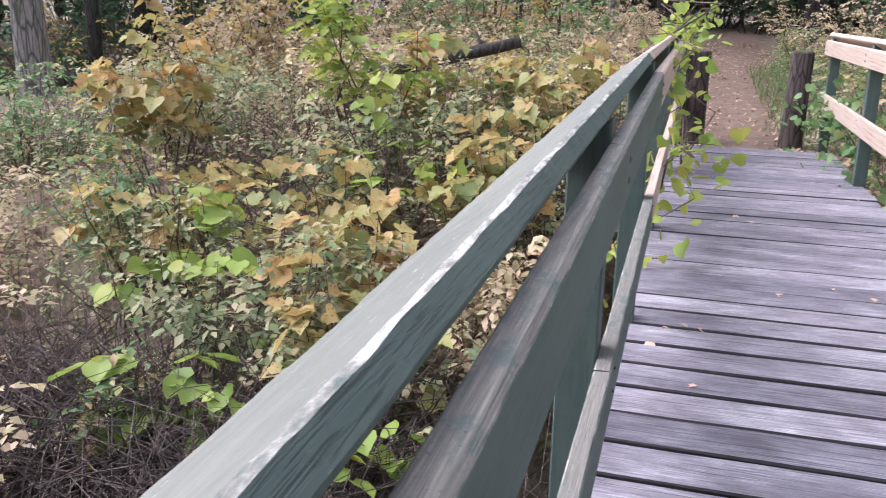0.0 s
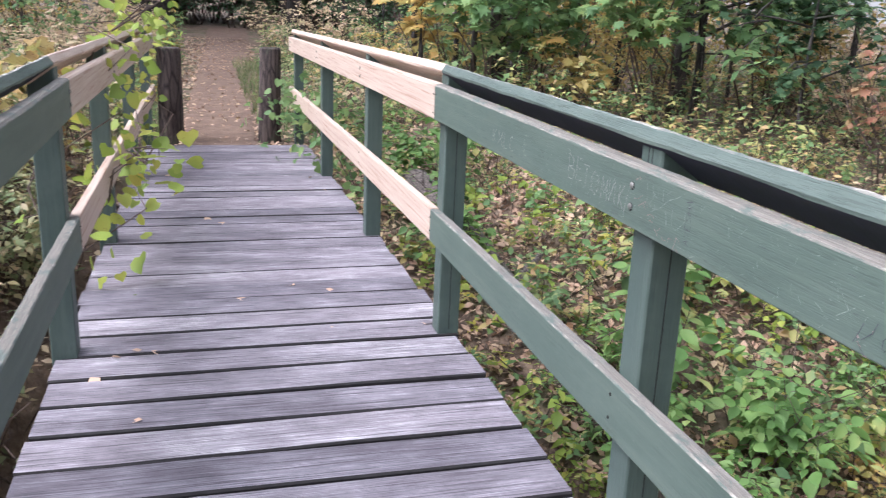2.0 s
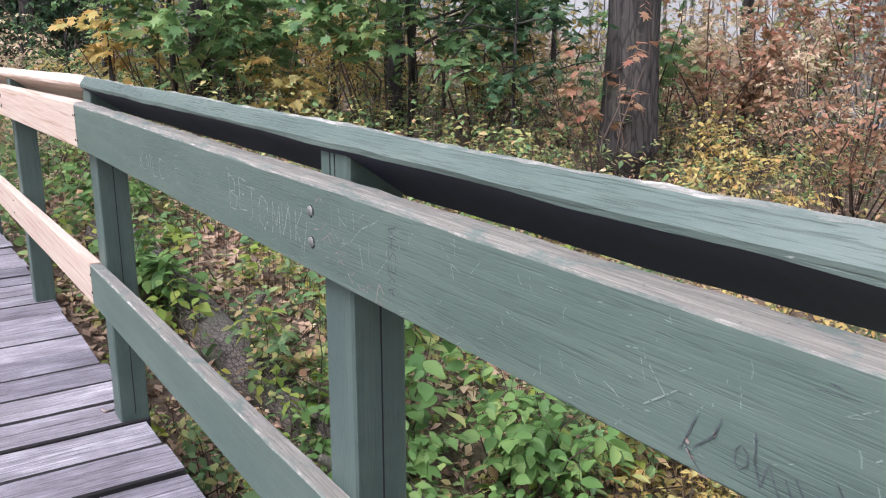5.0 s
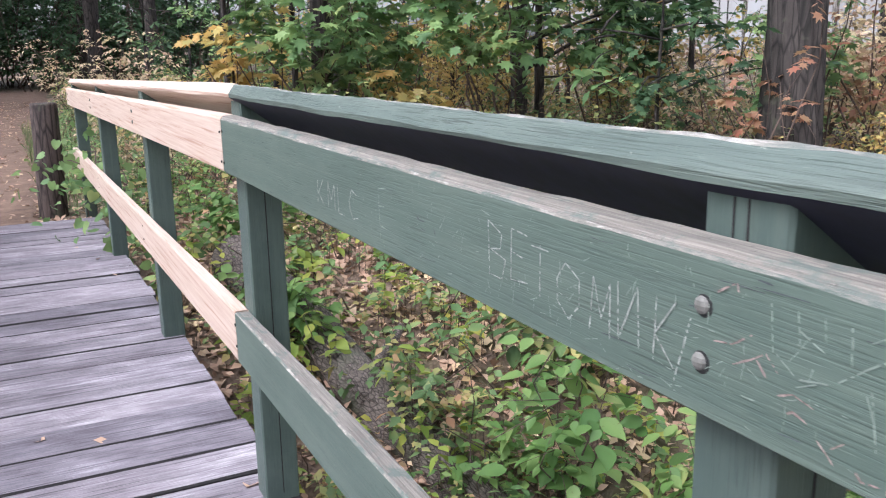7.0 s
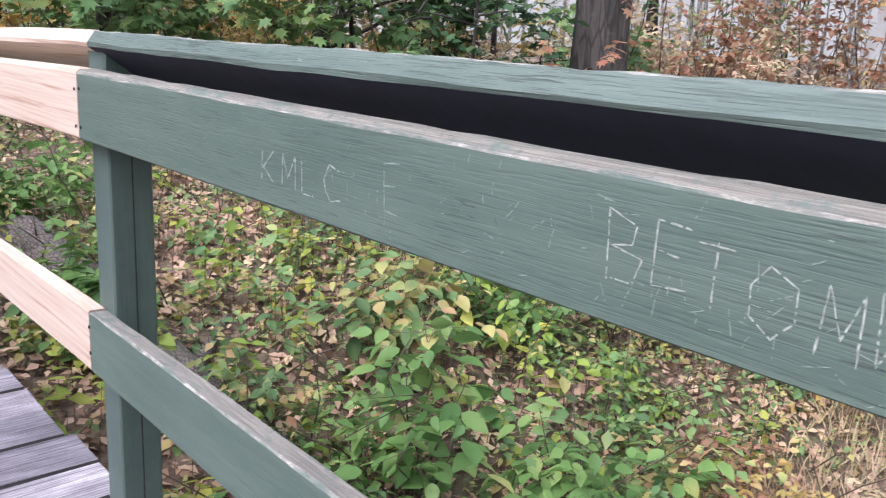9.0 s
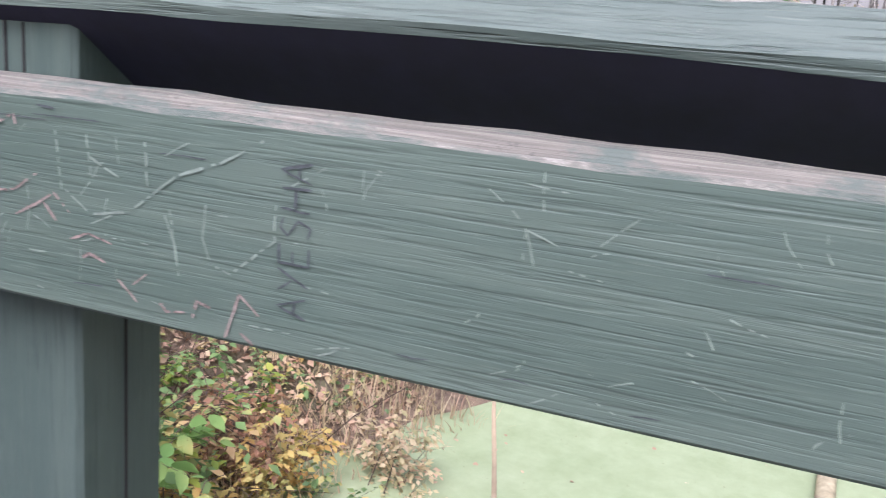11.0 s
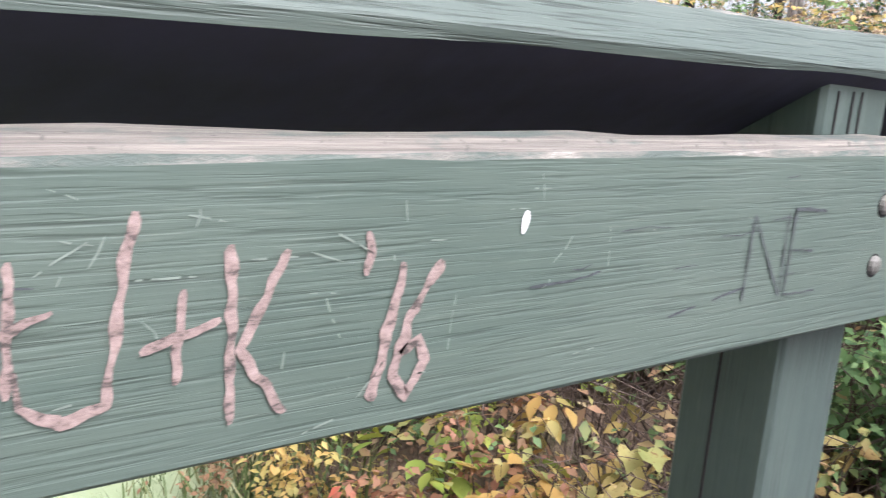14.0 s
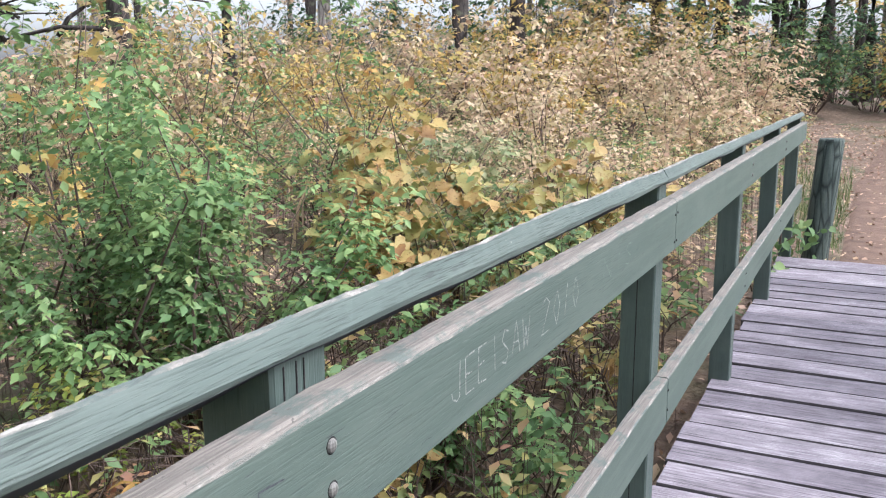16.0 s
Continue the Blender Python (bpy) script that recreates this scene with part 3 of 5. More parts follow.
def leaves_mesh(name, P, size, shape, mats, tilt=0.75, upright=False, rng=RNG, turn=None, sticks=None):
    """One mesh of many leaves at P, each turned its own way (turn: yaw, pitch, roll), with the twigs (feet, tips, radius) that bear them."""
    n = len(P)
    tv, tf = shape
    if turn:
        yaw, pit, rol = turn
    else:
        yaw = rng.uniform(0, math.tau, n)
        pit = rng.normal(-0.35, tilt, n) if not upright else rng.normal(1.25, 0.28, n)
        rol = rng.normal(0, tilt, n) if not upright else rng.normal(0, 0.5, n)
    cy, sy, cp, sp, cr, sr = np.cos(yaw), np.sin(yaw), np.cos(pit), np.sin(pit), np.cos(rol), np.sin(rol)
    # Rz(yaw) Rx(pitch) Ry(roll)
    v = tv[None] * np.asarray(size).reshape(-1, 1, 1)
    x, y, z = v[..., 0], v[..., 1], v[..., 2]
    x, z = x * cr[:, None] + z * sr[:, None], -x * sr[:, None] + z * cr[:, None]
    y, z = y * cp[:, None] - z * sp[:, None], y * sp[:, None] + z * cp[:, None]
    x, y = x * cy[:, None] - y * sy[:, None], x * sy[:, None] + y * cy[:, None]
    V = (np.stack([x, y, z], -1) + np.asarray(P)[:, None]).reshape(-1, 3)
    F = (np.array(tf)[None] + (np.arange(n) * len(tv))[:, None, None]).reshape(-1, 3)
    slot = np.zeros(len(F), dtype=np.int32)
    if sticks is not None:
        A, B, r = sticks
        ring = np.array([(1, 0, 0.3), (-0.5, 0.87, 0.3), (-0.5, -0.87, -0.6)]) * r
        W = np.concatenate([A[:, None] + ring[None], B[:, None] + ring[None] * 0.45], 1).reshape(-1, 3)
        G = np.array([(0, 1, 4), (0, 4, 3), (1, 2, 5), (1, 5, 4), (2, 0, 3), (2, 3, 5)])
        G = (G[None] + (np.arange(len(A)) * 6)[:, None, None]).reshape(-1, 3) + len(V)
        V, F = np.concatenate([V, W]), np.concatenate([F, G])
        slot = np.concatenate([slot, np.ones(len(G), dtype=np.int32)])
    me = bpy.data.meshes.new(name)
    me.vertices.add(len(V))
    me.vertices.foreach_set("co", V.reshape(-1).astype(np.float32))
    nf = len(F)
    me.loops.add(nf * 3)
    me.loops.foreach_set("vertex_index", F.reshape(-1).astype(np.int32))
    me.polygons.add(nf)
    me.polygons.foreach_set("loop_start", np.arange(0, nf * 3, 3, dtype=np.int32))
    me.polygons.foreach_set("use_smooth", np.ones(nf, dtype=bool))
    for m in mats if isinstance(mats, (list, tuple)) else [mats]:
        me.materials.append(m)
    me.polygons.foreach_set("material_index", slot)
    me.update(calc_edges=True)
    return me


def sprays(base, heading, k, size, rng, flat=0.32):
    """Leafy twigs: k leaves set alternately along each twig, their faces mostly to the sky."""
    m = len(base)
    d = heading / np.maximum(1e-6, np.linalg.norm(heading, axis=1))[:, None]
    length = k * 0.5 * size * rng.uniform(0.75, 1.3, m)
    steps = (np.arange(k) + 0.8) / k
    at = base[:, None] + d[:, None] * (length[:, None] * steps[None])[..., None]
    at[..., 2] -= 0.3 * length[:, None] * steps[None] ** 2
    tip = at[:, -1].copy()
    side = np.where(np.arange(k) % 2 == 0, 1.0, -1.0) * np.where(np.arange(k) == k - 1, 0.1, 0.95)
    yaw = np.arctan2(d[:, 1], d[:, 0])[:, None] - math.pi / 2 + side[None] * rng.choice([-1, 1], m)[:, None] + rng.normal(0, 0.3, (m, k))
    pit = rng.normal(-0.3, flat, (m, k))
    rol = rng.normal(0, flat, (m, 1)) + rng.normal(0, flat * 0.8, (m, k))
    return at.reshape(-1, 3), (yaw.reshape(-1), pit.reshape(-1), rol.reshape(-1)), (base, tip, max(0.0012, 0.018 * size))


def stems_bm(pairs, r0, bend=0.15, sides=4, rnd=None):
    """Thin bent stems from each foot to each tip."""
    rnd = rnd or random.Random(5)
    bm = bmesh.new()
    for a, b in pairs:
        a, b = Vector(a), Vector(b)
        w = (b - a).length * bend
        m1 = a.lerp(b, 0.35) + Vector((rnd.uniform(-w, w), rnd.uniform(-w, w), w * 0.6))
        m2 = a.lerp(b, 0.7) + Vector((rnd.uniform(-w, w), rnd.uniform(-w, w), w * 0.5))
        tube(bm, [a, m1, m2, b], [r0, r0 * 0.8, r0 * 0.55, r0 * 0.3], sides)
    return bm


def bush(x, y, rx, h, n, size, shape, mat, label, seed, name="bush", stems=10, twig=None, lift=0.0, low=0.1, z=None):
    """A shrub: many bent stems from one foot, and leaves along and around their upper ends."""
    rnd, rng = random.Random(seed), np.random.default_rng(seed)
    shape = (SLIM if size < 0.075 else BROAD) if shape is OVATE else shape
    g = ground_z(x, y) if z is None else z
    b = thing(name, label, "bush", (x, y, g))
    tips = []
    for i in range(stems):
        a, r = rnd.uniform(0, math.tau), rx * math.sqrt(rnd.uniform(0.02, 1))
        tips.append((r * math.cos(a), r * math.sin(a), h * rnd.uniform(0.5, 1.0) * (1 - 0.35 * (r / rx) ** 2)))
    bm = stems_bm([((t[0] * 0.15, t[1] * 0.15, -0.1), t) for t in tips], 0.003 + 0.0035 * h, 0.12, 4, rnd)
    # side twigs
    tagged(part("branchwork", bm, twig or TWIG, b), kind="stuff")
    T = np.array(tips)
    k = 7 if size < 0.08 else 4
    m = max(2, n // k)
    pick = rng.integers(0, len(T), m)
    f = rng.uniform(low, 1.03, m) ** 0.7
    base = T[pick] * f[:, None] + rng.normal(0, 1, (m, 3)) * np.array([rx * 0.07, rx * 0.07, h * 0.03])
    heading = T[pick] * np.array([1, 1, 0]) / max(rx, 0.05) * 0.7 + rng.normal(0, 1, (m, 3)) * np.array([0.8, 0.8, 0.35]) + np.array([0, 0, 0.25])
    P, turn, sticks = sprays(base, heading, k, size, rng)
    P[:, 2] = np.maximum(P[:, 2] + lift, 0.02)
    me = leaves_mesh("foliage", P, size * rng.uniform(0.6, 1.25, len(P)), shape, [mat, twig or TWIG], rng=rng, turn=turn, sticks=sticks)
    ob = new("foliage", me)
    ob.parent = b
    return b


def trunk_pts(h, lean, rnd, k=7):
    return [(lean[0] * t * h + 0.04 * h * t * rnd.uniform(-1, 1) * 0.3, lean[1] * t * h + 0.04 * h * t * rnd.uniform(-1, 1) * 0.3, h * t) for t in [i / k for i in range(k + 1)]]


def tree(x, y, dia, h, crown_lo, crown_r, n, size, shape, mat, bark_mat, label, seed, limbs=8, lean=(0, 0), flare=1.35, name="tree", limb_dir=None):
    """A tapered trunk with root flare, bent limbs and a loose crown of leaves round their ends."""
    rnd, rng = random.Random(seed), np.random.default_rng(seed)
    t = thing(name, label, "tree", (x, y, ground_z(x, y)))
    bm = bmesh.new()
    pts = trunk_pts(h, lean, rnd)
    pts[0] = (0, 0, -0.25)
    pts.insert(1, (0, 0, 0.25))
    rad = [dia / 2 * flare, dia / 2 * 1.08] + [dia / 2 * (1 - 0.75 * i / 7) for i in range(1, 8)]
    tube(bm, pts, rad, 14 if dia > 0.3 else 9)
    part("trunk", bm, bark_mat, t)
    ends, pairs = [], []
    for i in range(limbs):
        z0 = crown_lo * h + (0.97 - crown_lo) * h * rnd.random()
        f = z0 / h
        a = rnd.uniform(0, math.tau) if limb_dir is None else rnd.gauss(limb_dir, 0.7)
        r = crown_r * rnd.uniform(0.55, 1.0) * (1.1 - 0.5 * f)
        a0 = (lean[0] * z0, lean[1] * z0, z0)
        e = (a0[0] + r * math.cos(a), a0[1] + r * math.sin(a), z0 + r * rnd.uniform(-0.15, 0.45))
        ends.append((a0, e))
        pairs.append((a0, e))
        for _ in range(2):
            s = rnd.uniform(0.4, 0.8)
            m = tuple(p + (q - p) * s for p, q in zip(a0, e))
            e2 = (m[0] + rnd.uniform(-1, 1) * r * 0.4, m[1] + rnd.uniform(-1, 1) * r * 0.4, m[2] + r * rnd.uniform(-0.15, 0.3))
            pairs.append((m, e2))
            ends.append((m, e2))
    tagged(part("branchwork", stems_bm(pairs, max(0.012, dia * 0.11), 0.08, 5, rnd), bark_mat, t), kind="stuff")
    if n:
        A, B = np.array([e[0] for e in ends]), np.array([e[1] for e in ends])
        k = 7 if size < 0.2 else 4
        m = n // k
        pick = rng.integers(0, len(A), m)
        f = rng.uniform(0.2, 1.05, m)[:, None]
        base = A[pick] * (1 - f) + B[pick] * f + rng.normal(0, 1, (m, 3)) * np.array([1, 1, 0.5]) * crown_r * 0.05
        heading = (B - A)[pick] / crown_r + rng.normal(0, 1, (m, 3)) * np.array([0.6, 0.6, 0.3])
        P, turn, sticks = sprays(base, heading, k, size, rng)
        ob = new("crown", leaves_mesh("crown", P, size * rng.uniform(0.6, 1.25, len(P)), shape, [mat, bark_mat], rng=rng, turn=turn, sticks=sticks))
        ob.parent = t
    return t


def scatter(name, label, category, boxes, n, size, shape, mat, height, seed, keep=None, upright=False, tilt=0.75, clump=0.0, wet=-1.22):
    """Uncountable small leaves over stretches of ground (x0, x1, y0, y1)."""
    rng = np.random.default_rng(seed)
    P, feet = [], []
    herb = height > 0.1 and not upright
    area = [(b[1] - b[0]) * (b[3] - b[2]) for b in boxes]
    for b, a in zip(boxes, area):
        m = int(n * a / sum(area) / (5 if herb else 1))
        xs, ys = rng.uniform(b[0], b[1], m), rng.uniform(b[2], b[3], m)
        for x, y, u, w in zip(xs, ys, rng.random(m), rng.random(m)):
            if (-1.47 < x < 0.16 and -8.4 < y < 6.9) or (abs(x - path_x(y)) < 0.55 and height > 0.1 and not -8.4 < y < 6.9):
                continue
            g = ground_z(x, y)
            if g < wet or (keep and not keep(x, y)):
                continue
            c = 0.5 + 0.5 * noise.noise((x * 0.9 + seed, y * 0.9, seed))
            if clump and w > 1.15 - clump + clump * (c - 0.5) * 3:
                continue
            P.append((x, y, g + 0.012 + height * u ** 0.8 * (0.35 + 1.1 * c)))
            feet.append((x + 0.06 * (w - 0.5), y + 0.06 * (u - 0.5), g - 0.02))
    P, feet = np.array(P), np.array(feet)
    if herb:
        # upright stems, each with pairs of leaves set crosswise towards its top
        m, k = len(P), 6
        pair = np.arange(k) // 2
        yaw0 = rng.uniform(0, math.tau, (m, 1))
        yaw = yaw0 + (np.arange(k) % 2)[None] * math.pi + pair[None] * 1.45 + rng.normal(0, 0.25, (m, k))
        Q = P[:, None] - np.array([0, 0, 1.0])[None, None] * (pair[None] * size * 0.55 * rng.uniform(0.6, 1.4, (m, 1)))[..., None]
        Q[..., 2] = np.maximum(Q[..., 2], feet[:, None, 2] + 0.03)
        turn = (yaw.reshape(-1), rng.normal(-0.15, 0.35, m * k), rng.normal(0, 0.35, m * k))
        scale = (size * rng.uniform(0.6, 1.3, (m, 1)) * rng.uniform(0.8, 1.15, (m, k)) * np.where(pair == 0, 0.75, 1.0)[None]).reshape(-1)
        me = leaves_mesh(name, Q.reshape(-1, 3), scale, shape, [mat, TWIG], rng=rng, turn=turn, sticks=(feet, P, 0.0022))
        return tagged(new(name, me), label, category, kind="stuff")
    me = leaves_mesh(name, P, size * rng.uniform(0.5, 1.3, len(P)), shape, mat, tilt, upright, rng)
    return tagged(new(name, me), label, category, kind="stuff")

# ---- woodland floor ----
scatter("leaf_litter", "brown and tan fallen leaves on the woodland floor", "leaf litter",
        [(0.15, 9, -9, 10), (-9, -1.4, -4, 11), (-2.5, 1.5, 7, 22)], 21000, 0.075, SLIM, L_LITTER, 0.03, 1, tilt=0.35, keep=lambda x, y: x > -1.4 or y > 3)
scatter("path_leaves", "pale dry leaves strewn over the path", "leaf litter", [(-1.4, 0.3, 6.9, 24), (-2.5, 0.6, -22, -8.0)], 6000, 0.055, OVATE, L_LITTER, 0.05, 2, tilt=0.3)
scatter("undergrowth", "low leafy green undergrowth with reddening leaves", "undergrowth",
        [(0.2, 4.5, 0.4, 7.5)], 6000, 0.07, OVATE, L_MIXED, 0.42, 3, clump=0.6)
scatter("undergrowth", "low leafy green undergrowth", "undergrowth", [(0.2, 3.8, 0.6, 5.0)], 2400, 0.08, OVATE, L_GREEN, 0.5, 4, clump=0.7)
scatter("undergrowth", "green and tan undergrowth before the trees", "undergrowth", [(2.2, 14, 3, 18)], 20000, 0.085, SLIM, L_MIXED, 0.75, 5, clump=0.3)
scatter("undergrowth", "green and yellow undergrowth along the wood's edge", "undergrowth", [(0.4, 10, 6, 16)], 12000, 0.08, OVATE, L_MIXED, 0.9, 51, clump=0.5)
scatter("undergrowth", "dry pale shrubby growth beyond the bridge", "undergrowth", [(-12, -1.6, 4.2, 24)], 52000, 0.08, SLIM, L_DRY, 0.95, 7, clump=0.25, keep=lambda x, y: x > -2.2 - 0.42 * (y + 1.8) or y < 5)
scatter("undergrowth", "small-leaved green growth among dry stalks", "undergrowth", [(-9, -1.6, 1.7, 9)], 20000, 0.06, SLIM, L_GREY, 0.85, 8, clump=0.3, keep=lambda x, y: x > -2.2 - 0.5 * (y + 1.8) or y < 5.5)
scatter("undergrowth", "dense small-leaved growth on the southern bank", "undergrowth", [(0.3, 9, -16, -2.2)], 30000, 0.07, SLIM, L_MIXED, 0.9, 9, clump=0.25)
scatter("undergrowth", "dry tan growth on the rising ground", "undergrowth", [(0.6, 16, -28, -8)], 42000, 0.09, SLIM, L_DRY, 1.0, 10, clump=0.2)
scatter("bank_grass", "tufts of green and straw grass on the bank", "grass", [(2.6, 4.6, 0.55, 1.9)], 1300, 0.22, BLADE, L_DRY, 0.04, 6, upright=True, wet=-1.42)
scatter("bank_grass", "green grass at the edge of the duckweed", "grass", [(0.9, 6, -3.0, -2.05)], 2600, 0.32, BLADE, L_GRASS, 0.04, 67, upright=True, wet=-1.6)
scatter("undergrowth", "dark red weeds at the edge of the duckweed", "undergrowth", [(2.2, 4.6, -2.7, -2.1)], 700, 0.05, OVATE, L_RUST, 0.35, 68, wet=-1.6)
scatter("bank_grass", "tall dry stalks among the shrubs", "grass", [(1.6, 9, -15, -6)], 400, 0.7, BLADE, L_DRY, 0.25, 61, upright=True)

scatter("undergrowth", "fresh green leaves close to the woodland floor", "undergrowth", [(0.25, 3.6, 0.7, 4.8)], 2400, 0.085, OVATE, L_LIME, 0.45, 63, clump=0.5)
scatter("undergrowth", "small green, yellow and red leaves near the soil", "undergrowth", [(0.2, 5, 0.5, 6)], 9000, 0.05, SLIM, L_MIXED, 0.35, 66, clump=0.4)
scatter("leaf_litter", "pink and tan fallen leaves between the plants", "leaf litter", [(0.2, 4.6, 0.5, 7)], 14000, 0.07, SLIM, L_LITTER, 0.04, 64, tilt=0.4)


scatter("bank_grass", "green grass along the sides of the path", "grass", [(-1.75, -1.2, 6.9, 16), (-0.28, 0.35, 7.6, 16), (-0.3, 0.4, -14, -8.6)], 4200, 0.2, BLADE, L_GRASS, 0.03, 69, upright=True)
scatter("undergrowth", "low green plants at the edges of the path", "undergrowth", [(-2.8, -1.25, 6.9, 17), (-0.15, 1.6, 7.0, 17)], 7000, 0.055, OVATE, L_GREEN, 0.4, 70, clump=0.3)


def drift(seed):
    rng = np.random.default_rng(seed)
    P = np.stack([rng.uniform(0.8, 9, 160), rng.uniform(-2.2, 1.2, 160), np.full(160, -1.252)], 1)
    tagged(new("floating_leaves", leaves_mesh("floating_leaves", P, rng.uniform(0.03, 0.07, 160), OVATE, L_LITTER, 0.06, rng=rng)), "fallen leaves adrift on the duckweed", "leaf litter", kind="stuff")


drift(3)


def thicket(boxes, n, h, seed, mat, label):
    """Tangle of bare thorny twigs."""
    rnd = random.Random(seed)
    pairs = []
    for _ in range(n):
        b = rnd.choice(boxes)
        x, y = rnd.uniform(b[0], b[1]), rnd.uniform(b[2], b[3])
        g = ground_z(x, y)
        a, r = rnd.uniform(0, math.tau), rnd.uniform(0.1, 0.8)
        x2, y2 = x + r * math.cos(a), y + r * math.sin(a)
        if -1.5 < x2 < 0.2 or -1.5 < x < 0.2:
            continue
        pairs.append(((x, y, g + rnd.uniform(-0.05, 0.3) * h), (x2, y2, g + h * rnd.uniform(0.3, 1.0))))
    return tagged(link_bm("bramble_thicket", stems_bm(pairs, 0.0045, 0.22, 3, rnd), mat), label, "thicket", kind="stuff")


thicket([(-4.4, -1.6, -1.6, 1.5)], 5200, 0.75, 11, BRAMBLE, "dense tangle of bare brown bramble stems beside the bridge")
thicket([(-4.5, -1.6, 1.0, 4.5)], 600, 0.9, 1, TWIG, "tangle of bare brown bramble stems below the shrubs")
thicket([(-8, -1.8, 3, 13)], 700, 0.9, 2, TWIG, "tangle of dry straw-coloured stems")
thicket([(0.4, 3.5, -5.5, -3.3)], 700, 0.8, 3, TWIG, "tangle of bare brown bramble stems on the bank")
thicket([(1.0, 8, -14, -5)], 150, 1.4, 4, TWIG, "tangle of dry stems among the shrubs")
thicket([(0.5, 9, 1.5, 10)], 500, 0.8, 5, TWIG, "thin bare stems in the undergrowth")
thicket([(7, 16, -6, 7)], 400, 2.0, 6, TWIG, "tall thin dry stems behind the water")

# ---- west of the bridge: vine-grown shrubs ----
rnd = random.Random(77)
for i, (x, y, r, h, n, k) in enumerate(((-2.35, 0.75, 0.3, 0.85, 34, 0), (-2.55, 1.5, 0.35, 1.15, 46, 1), (-3.2, 1.3, 0.4, 1.15, 44, 0), (-2.9, 2.1, 0.4, 1.3, 55, 1), (-3.7, 1.9, 0.4, 1.3, 36, 0), (-2.3, 2.9, 0.35, 1.1, 60, 1), (-3.4, 2.9, 0.4, 1.35, 50, 1), (-2.2, 3.9, 0.4, 1.15, 70, 1), (-4.3, 2.6, 0.5, 1.5, 40, 1), (-2.9, 4.6, 0.5, 1.3, 70, 1), (-5.0, 3.8, 0.6, 1.6, 90, 1), (-2.1, 5.2, 0.4, 1.1, 80, 1), (-4.6, 1.2, 0.4, 1.0, 40, 0), (-2.2, 0.2, 0.25, 0.55, 18, 1))):
    bush(x, y, r, h, int(n * (2.5 if k else 1.3)), 0.122, CURLED if k else HEART, L_VINE if k else L_LIME, "shrub hung with yellowing vine leaves" if k else "vine with lime-green leaves over the brambles", 100 + i, "vine_bush", 7, low=0.4)
for i, (x, y, r, h, n) in enumerate(((-2.2, 1.6, 0.4, 0.75, 400), (-3.4, 1.2, 0.5, 0.85, 500), (-3.1, 1.9, 0.7, 1.05, 2300), (-2.1, 2.2, 0.5, 0.95, 1900), (-4.2, 0.8, 0.8, 1.0, 2000), (-3.1, 3.5, 0.7, 1.0, 2200), (-4.6, 2.9, 0.8, 1.2, 2200), (-2.0, 3.4, 0.45, 0.9, 1500), (-5.6, 0.9, 0.9, 1.25, 2000), (-6.0, 2.6, 0.9, 1.3, 1900), (-5.4, 4.6, 0.9, 1.2, 2000), (-2.5, 4.8, 0.6, 0.9, 1600))):
    bush(x, y, r, h, int(n * 0.9), 0.062, OVATE, (L_GREY, L_MIXED, L_GREY, L_DRY, L_DRY)[i % 5], "dense small-leaved shrub turning from green to tan", 130 + i, "shrub", 12)
bush(-3.0, 3.1, 0.5, 1.3, 90, 0.09, HEART, L_LIME, "leafy sapling with fresh green leaves", 150, "sapling", 8, low=0.4)
bush(-3.5, 4.3, 0.65, 2.1, 620, 0.095, OVATE, L_LIME, "leafy sapling with lime and yellow leaves", 151, "sapling", 9, low=0.45)
bush(-2.75, 1.2, 0.35, 0.8, 70, 0.085, HEART, L_LIME, "low green creeper on the brambles", 152, "creeper", 7, low=0.3)
for i, (x, y) in enumerate(((-7.0, 4.6), (-6.2, 6.2), (-8.6, 4.2))):
    bush(x, y, 1.0, 1.1, 1300, 0.07, OVATE, (L_GREEN, L_GREY)[i % 2], "green shrub before the pond", 190 + i, "shrub", 12)
for i in range(15):
    y = rnd.uniform(6, 17)
    x = rnd.uniform(-2.2 - 0.4 * (y + 1.8), -2.2)
    bush(x, y, rnd.uniform(0.8, 1.3), rnd.uniform(0.8, 1.3), 1100, 0.06, OVATE, (L_DRY, L_DRY, L_YELLOW, L_MIXED)[i % 4], "pale dry shrub in autumn leaf", 160 + i, "shrub", 12, TWIG_PALE)

tree(-10.8, 9.2, 0.52, 15, 0.45, 4, 700, 0.3, OVATE, L_MIXED, BARK_GREY, "grey-barked tree at the pond", 26)
for i, (x, y, d) in enumerate(((-9, 20, 0.4), (-15, 20, 0.5), (-20, 12, 0.45), (-6, 26, 0.4), (-17, 6, 0.5))):
    tree(x, y, d, 14, 0.15, 3.4, 1300, 0.26, OVATE, (L_DARK, L_GREEN)[i % 2], BARK_DARK, "dark woodland tree with low branches", 200 + i, limbs=16)


def log(name, a, b, r, mat, label, seed, stubs=2):
    rnd = random.Random(seed)
    bm = bmesh.new()
    a, b = Vector(a), Vector(b)
    pts = [a.lerp(b, t) + Vector((rnd.uniform(-1, 1), rnd.uniform(-1, 1), rnd.uniform(-1, 1))) * r * 0.25 for t in (0, 0.2, 0.4, 0.6, 0.8, 1.0)]
    tube(bm, pts, [r * (1.05 - 0.35 * i / 5) for i in range(6)], 12)
    for _ in range(stubs):
        p = a.lerp(b, rnd.uniform(0.2, 0.9))
        q = p + Vector((rnd.uniform(-1, 1), rnd.uniform(-1, 1), rnd.uniform(0.5, 1))) * r * 2.6
        tube(bm, [p, p.lerp(q, 0.6), q], [r * 0.3, r * 0.22, r * 0.15], 6)
    return tagged(link_bm(name, bm, mat), label, "log")


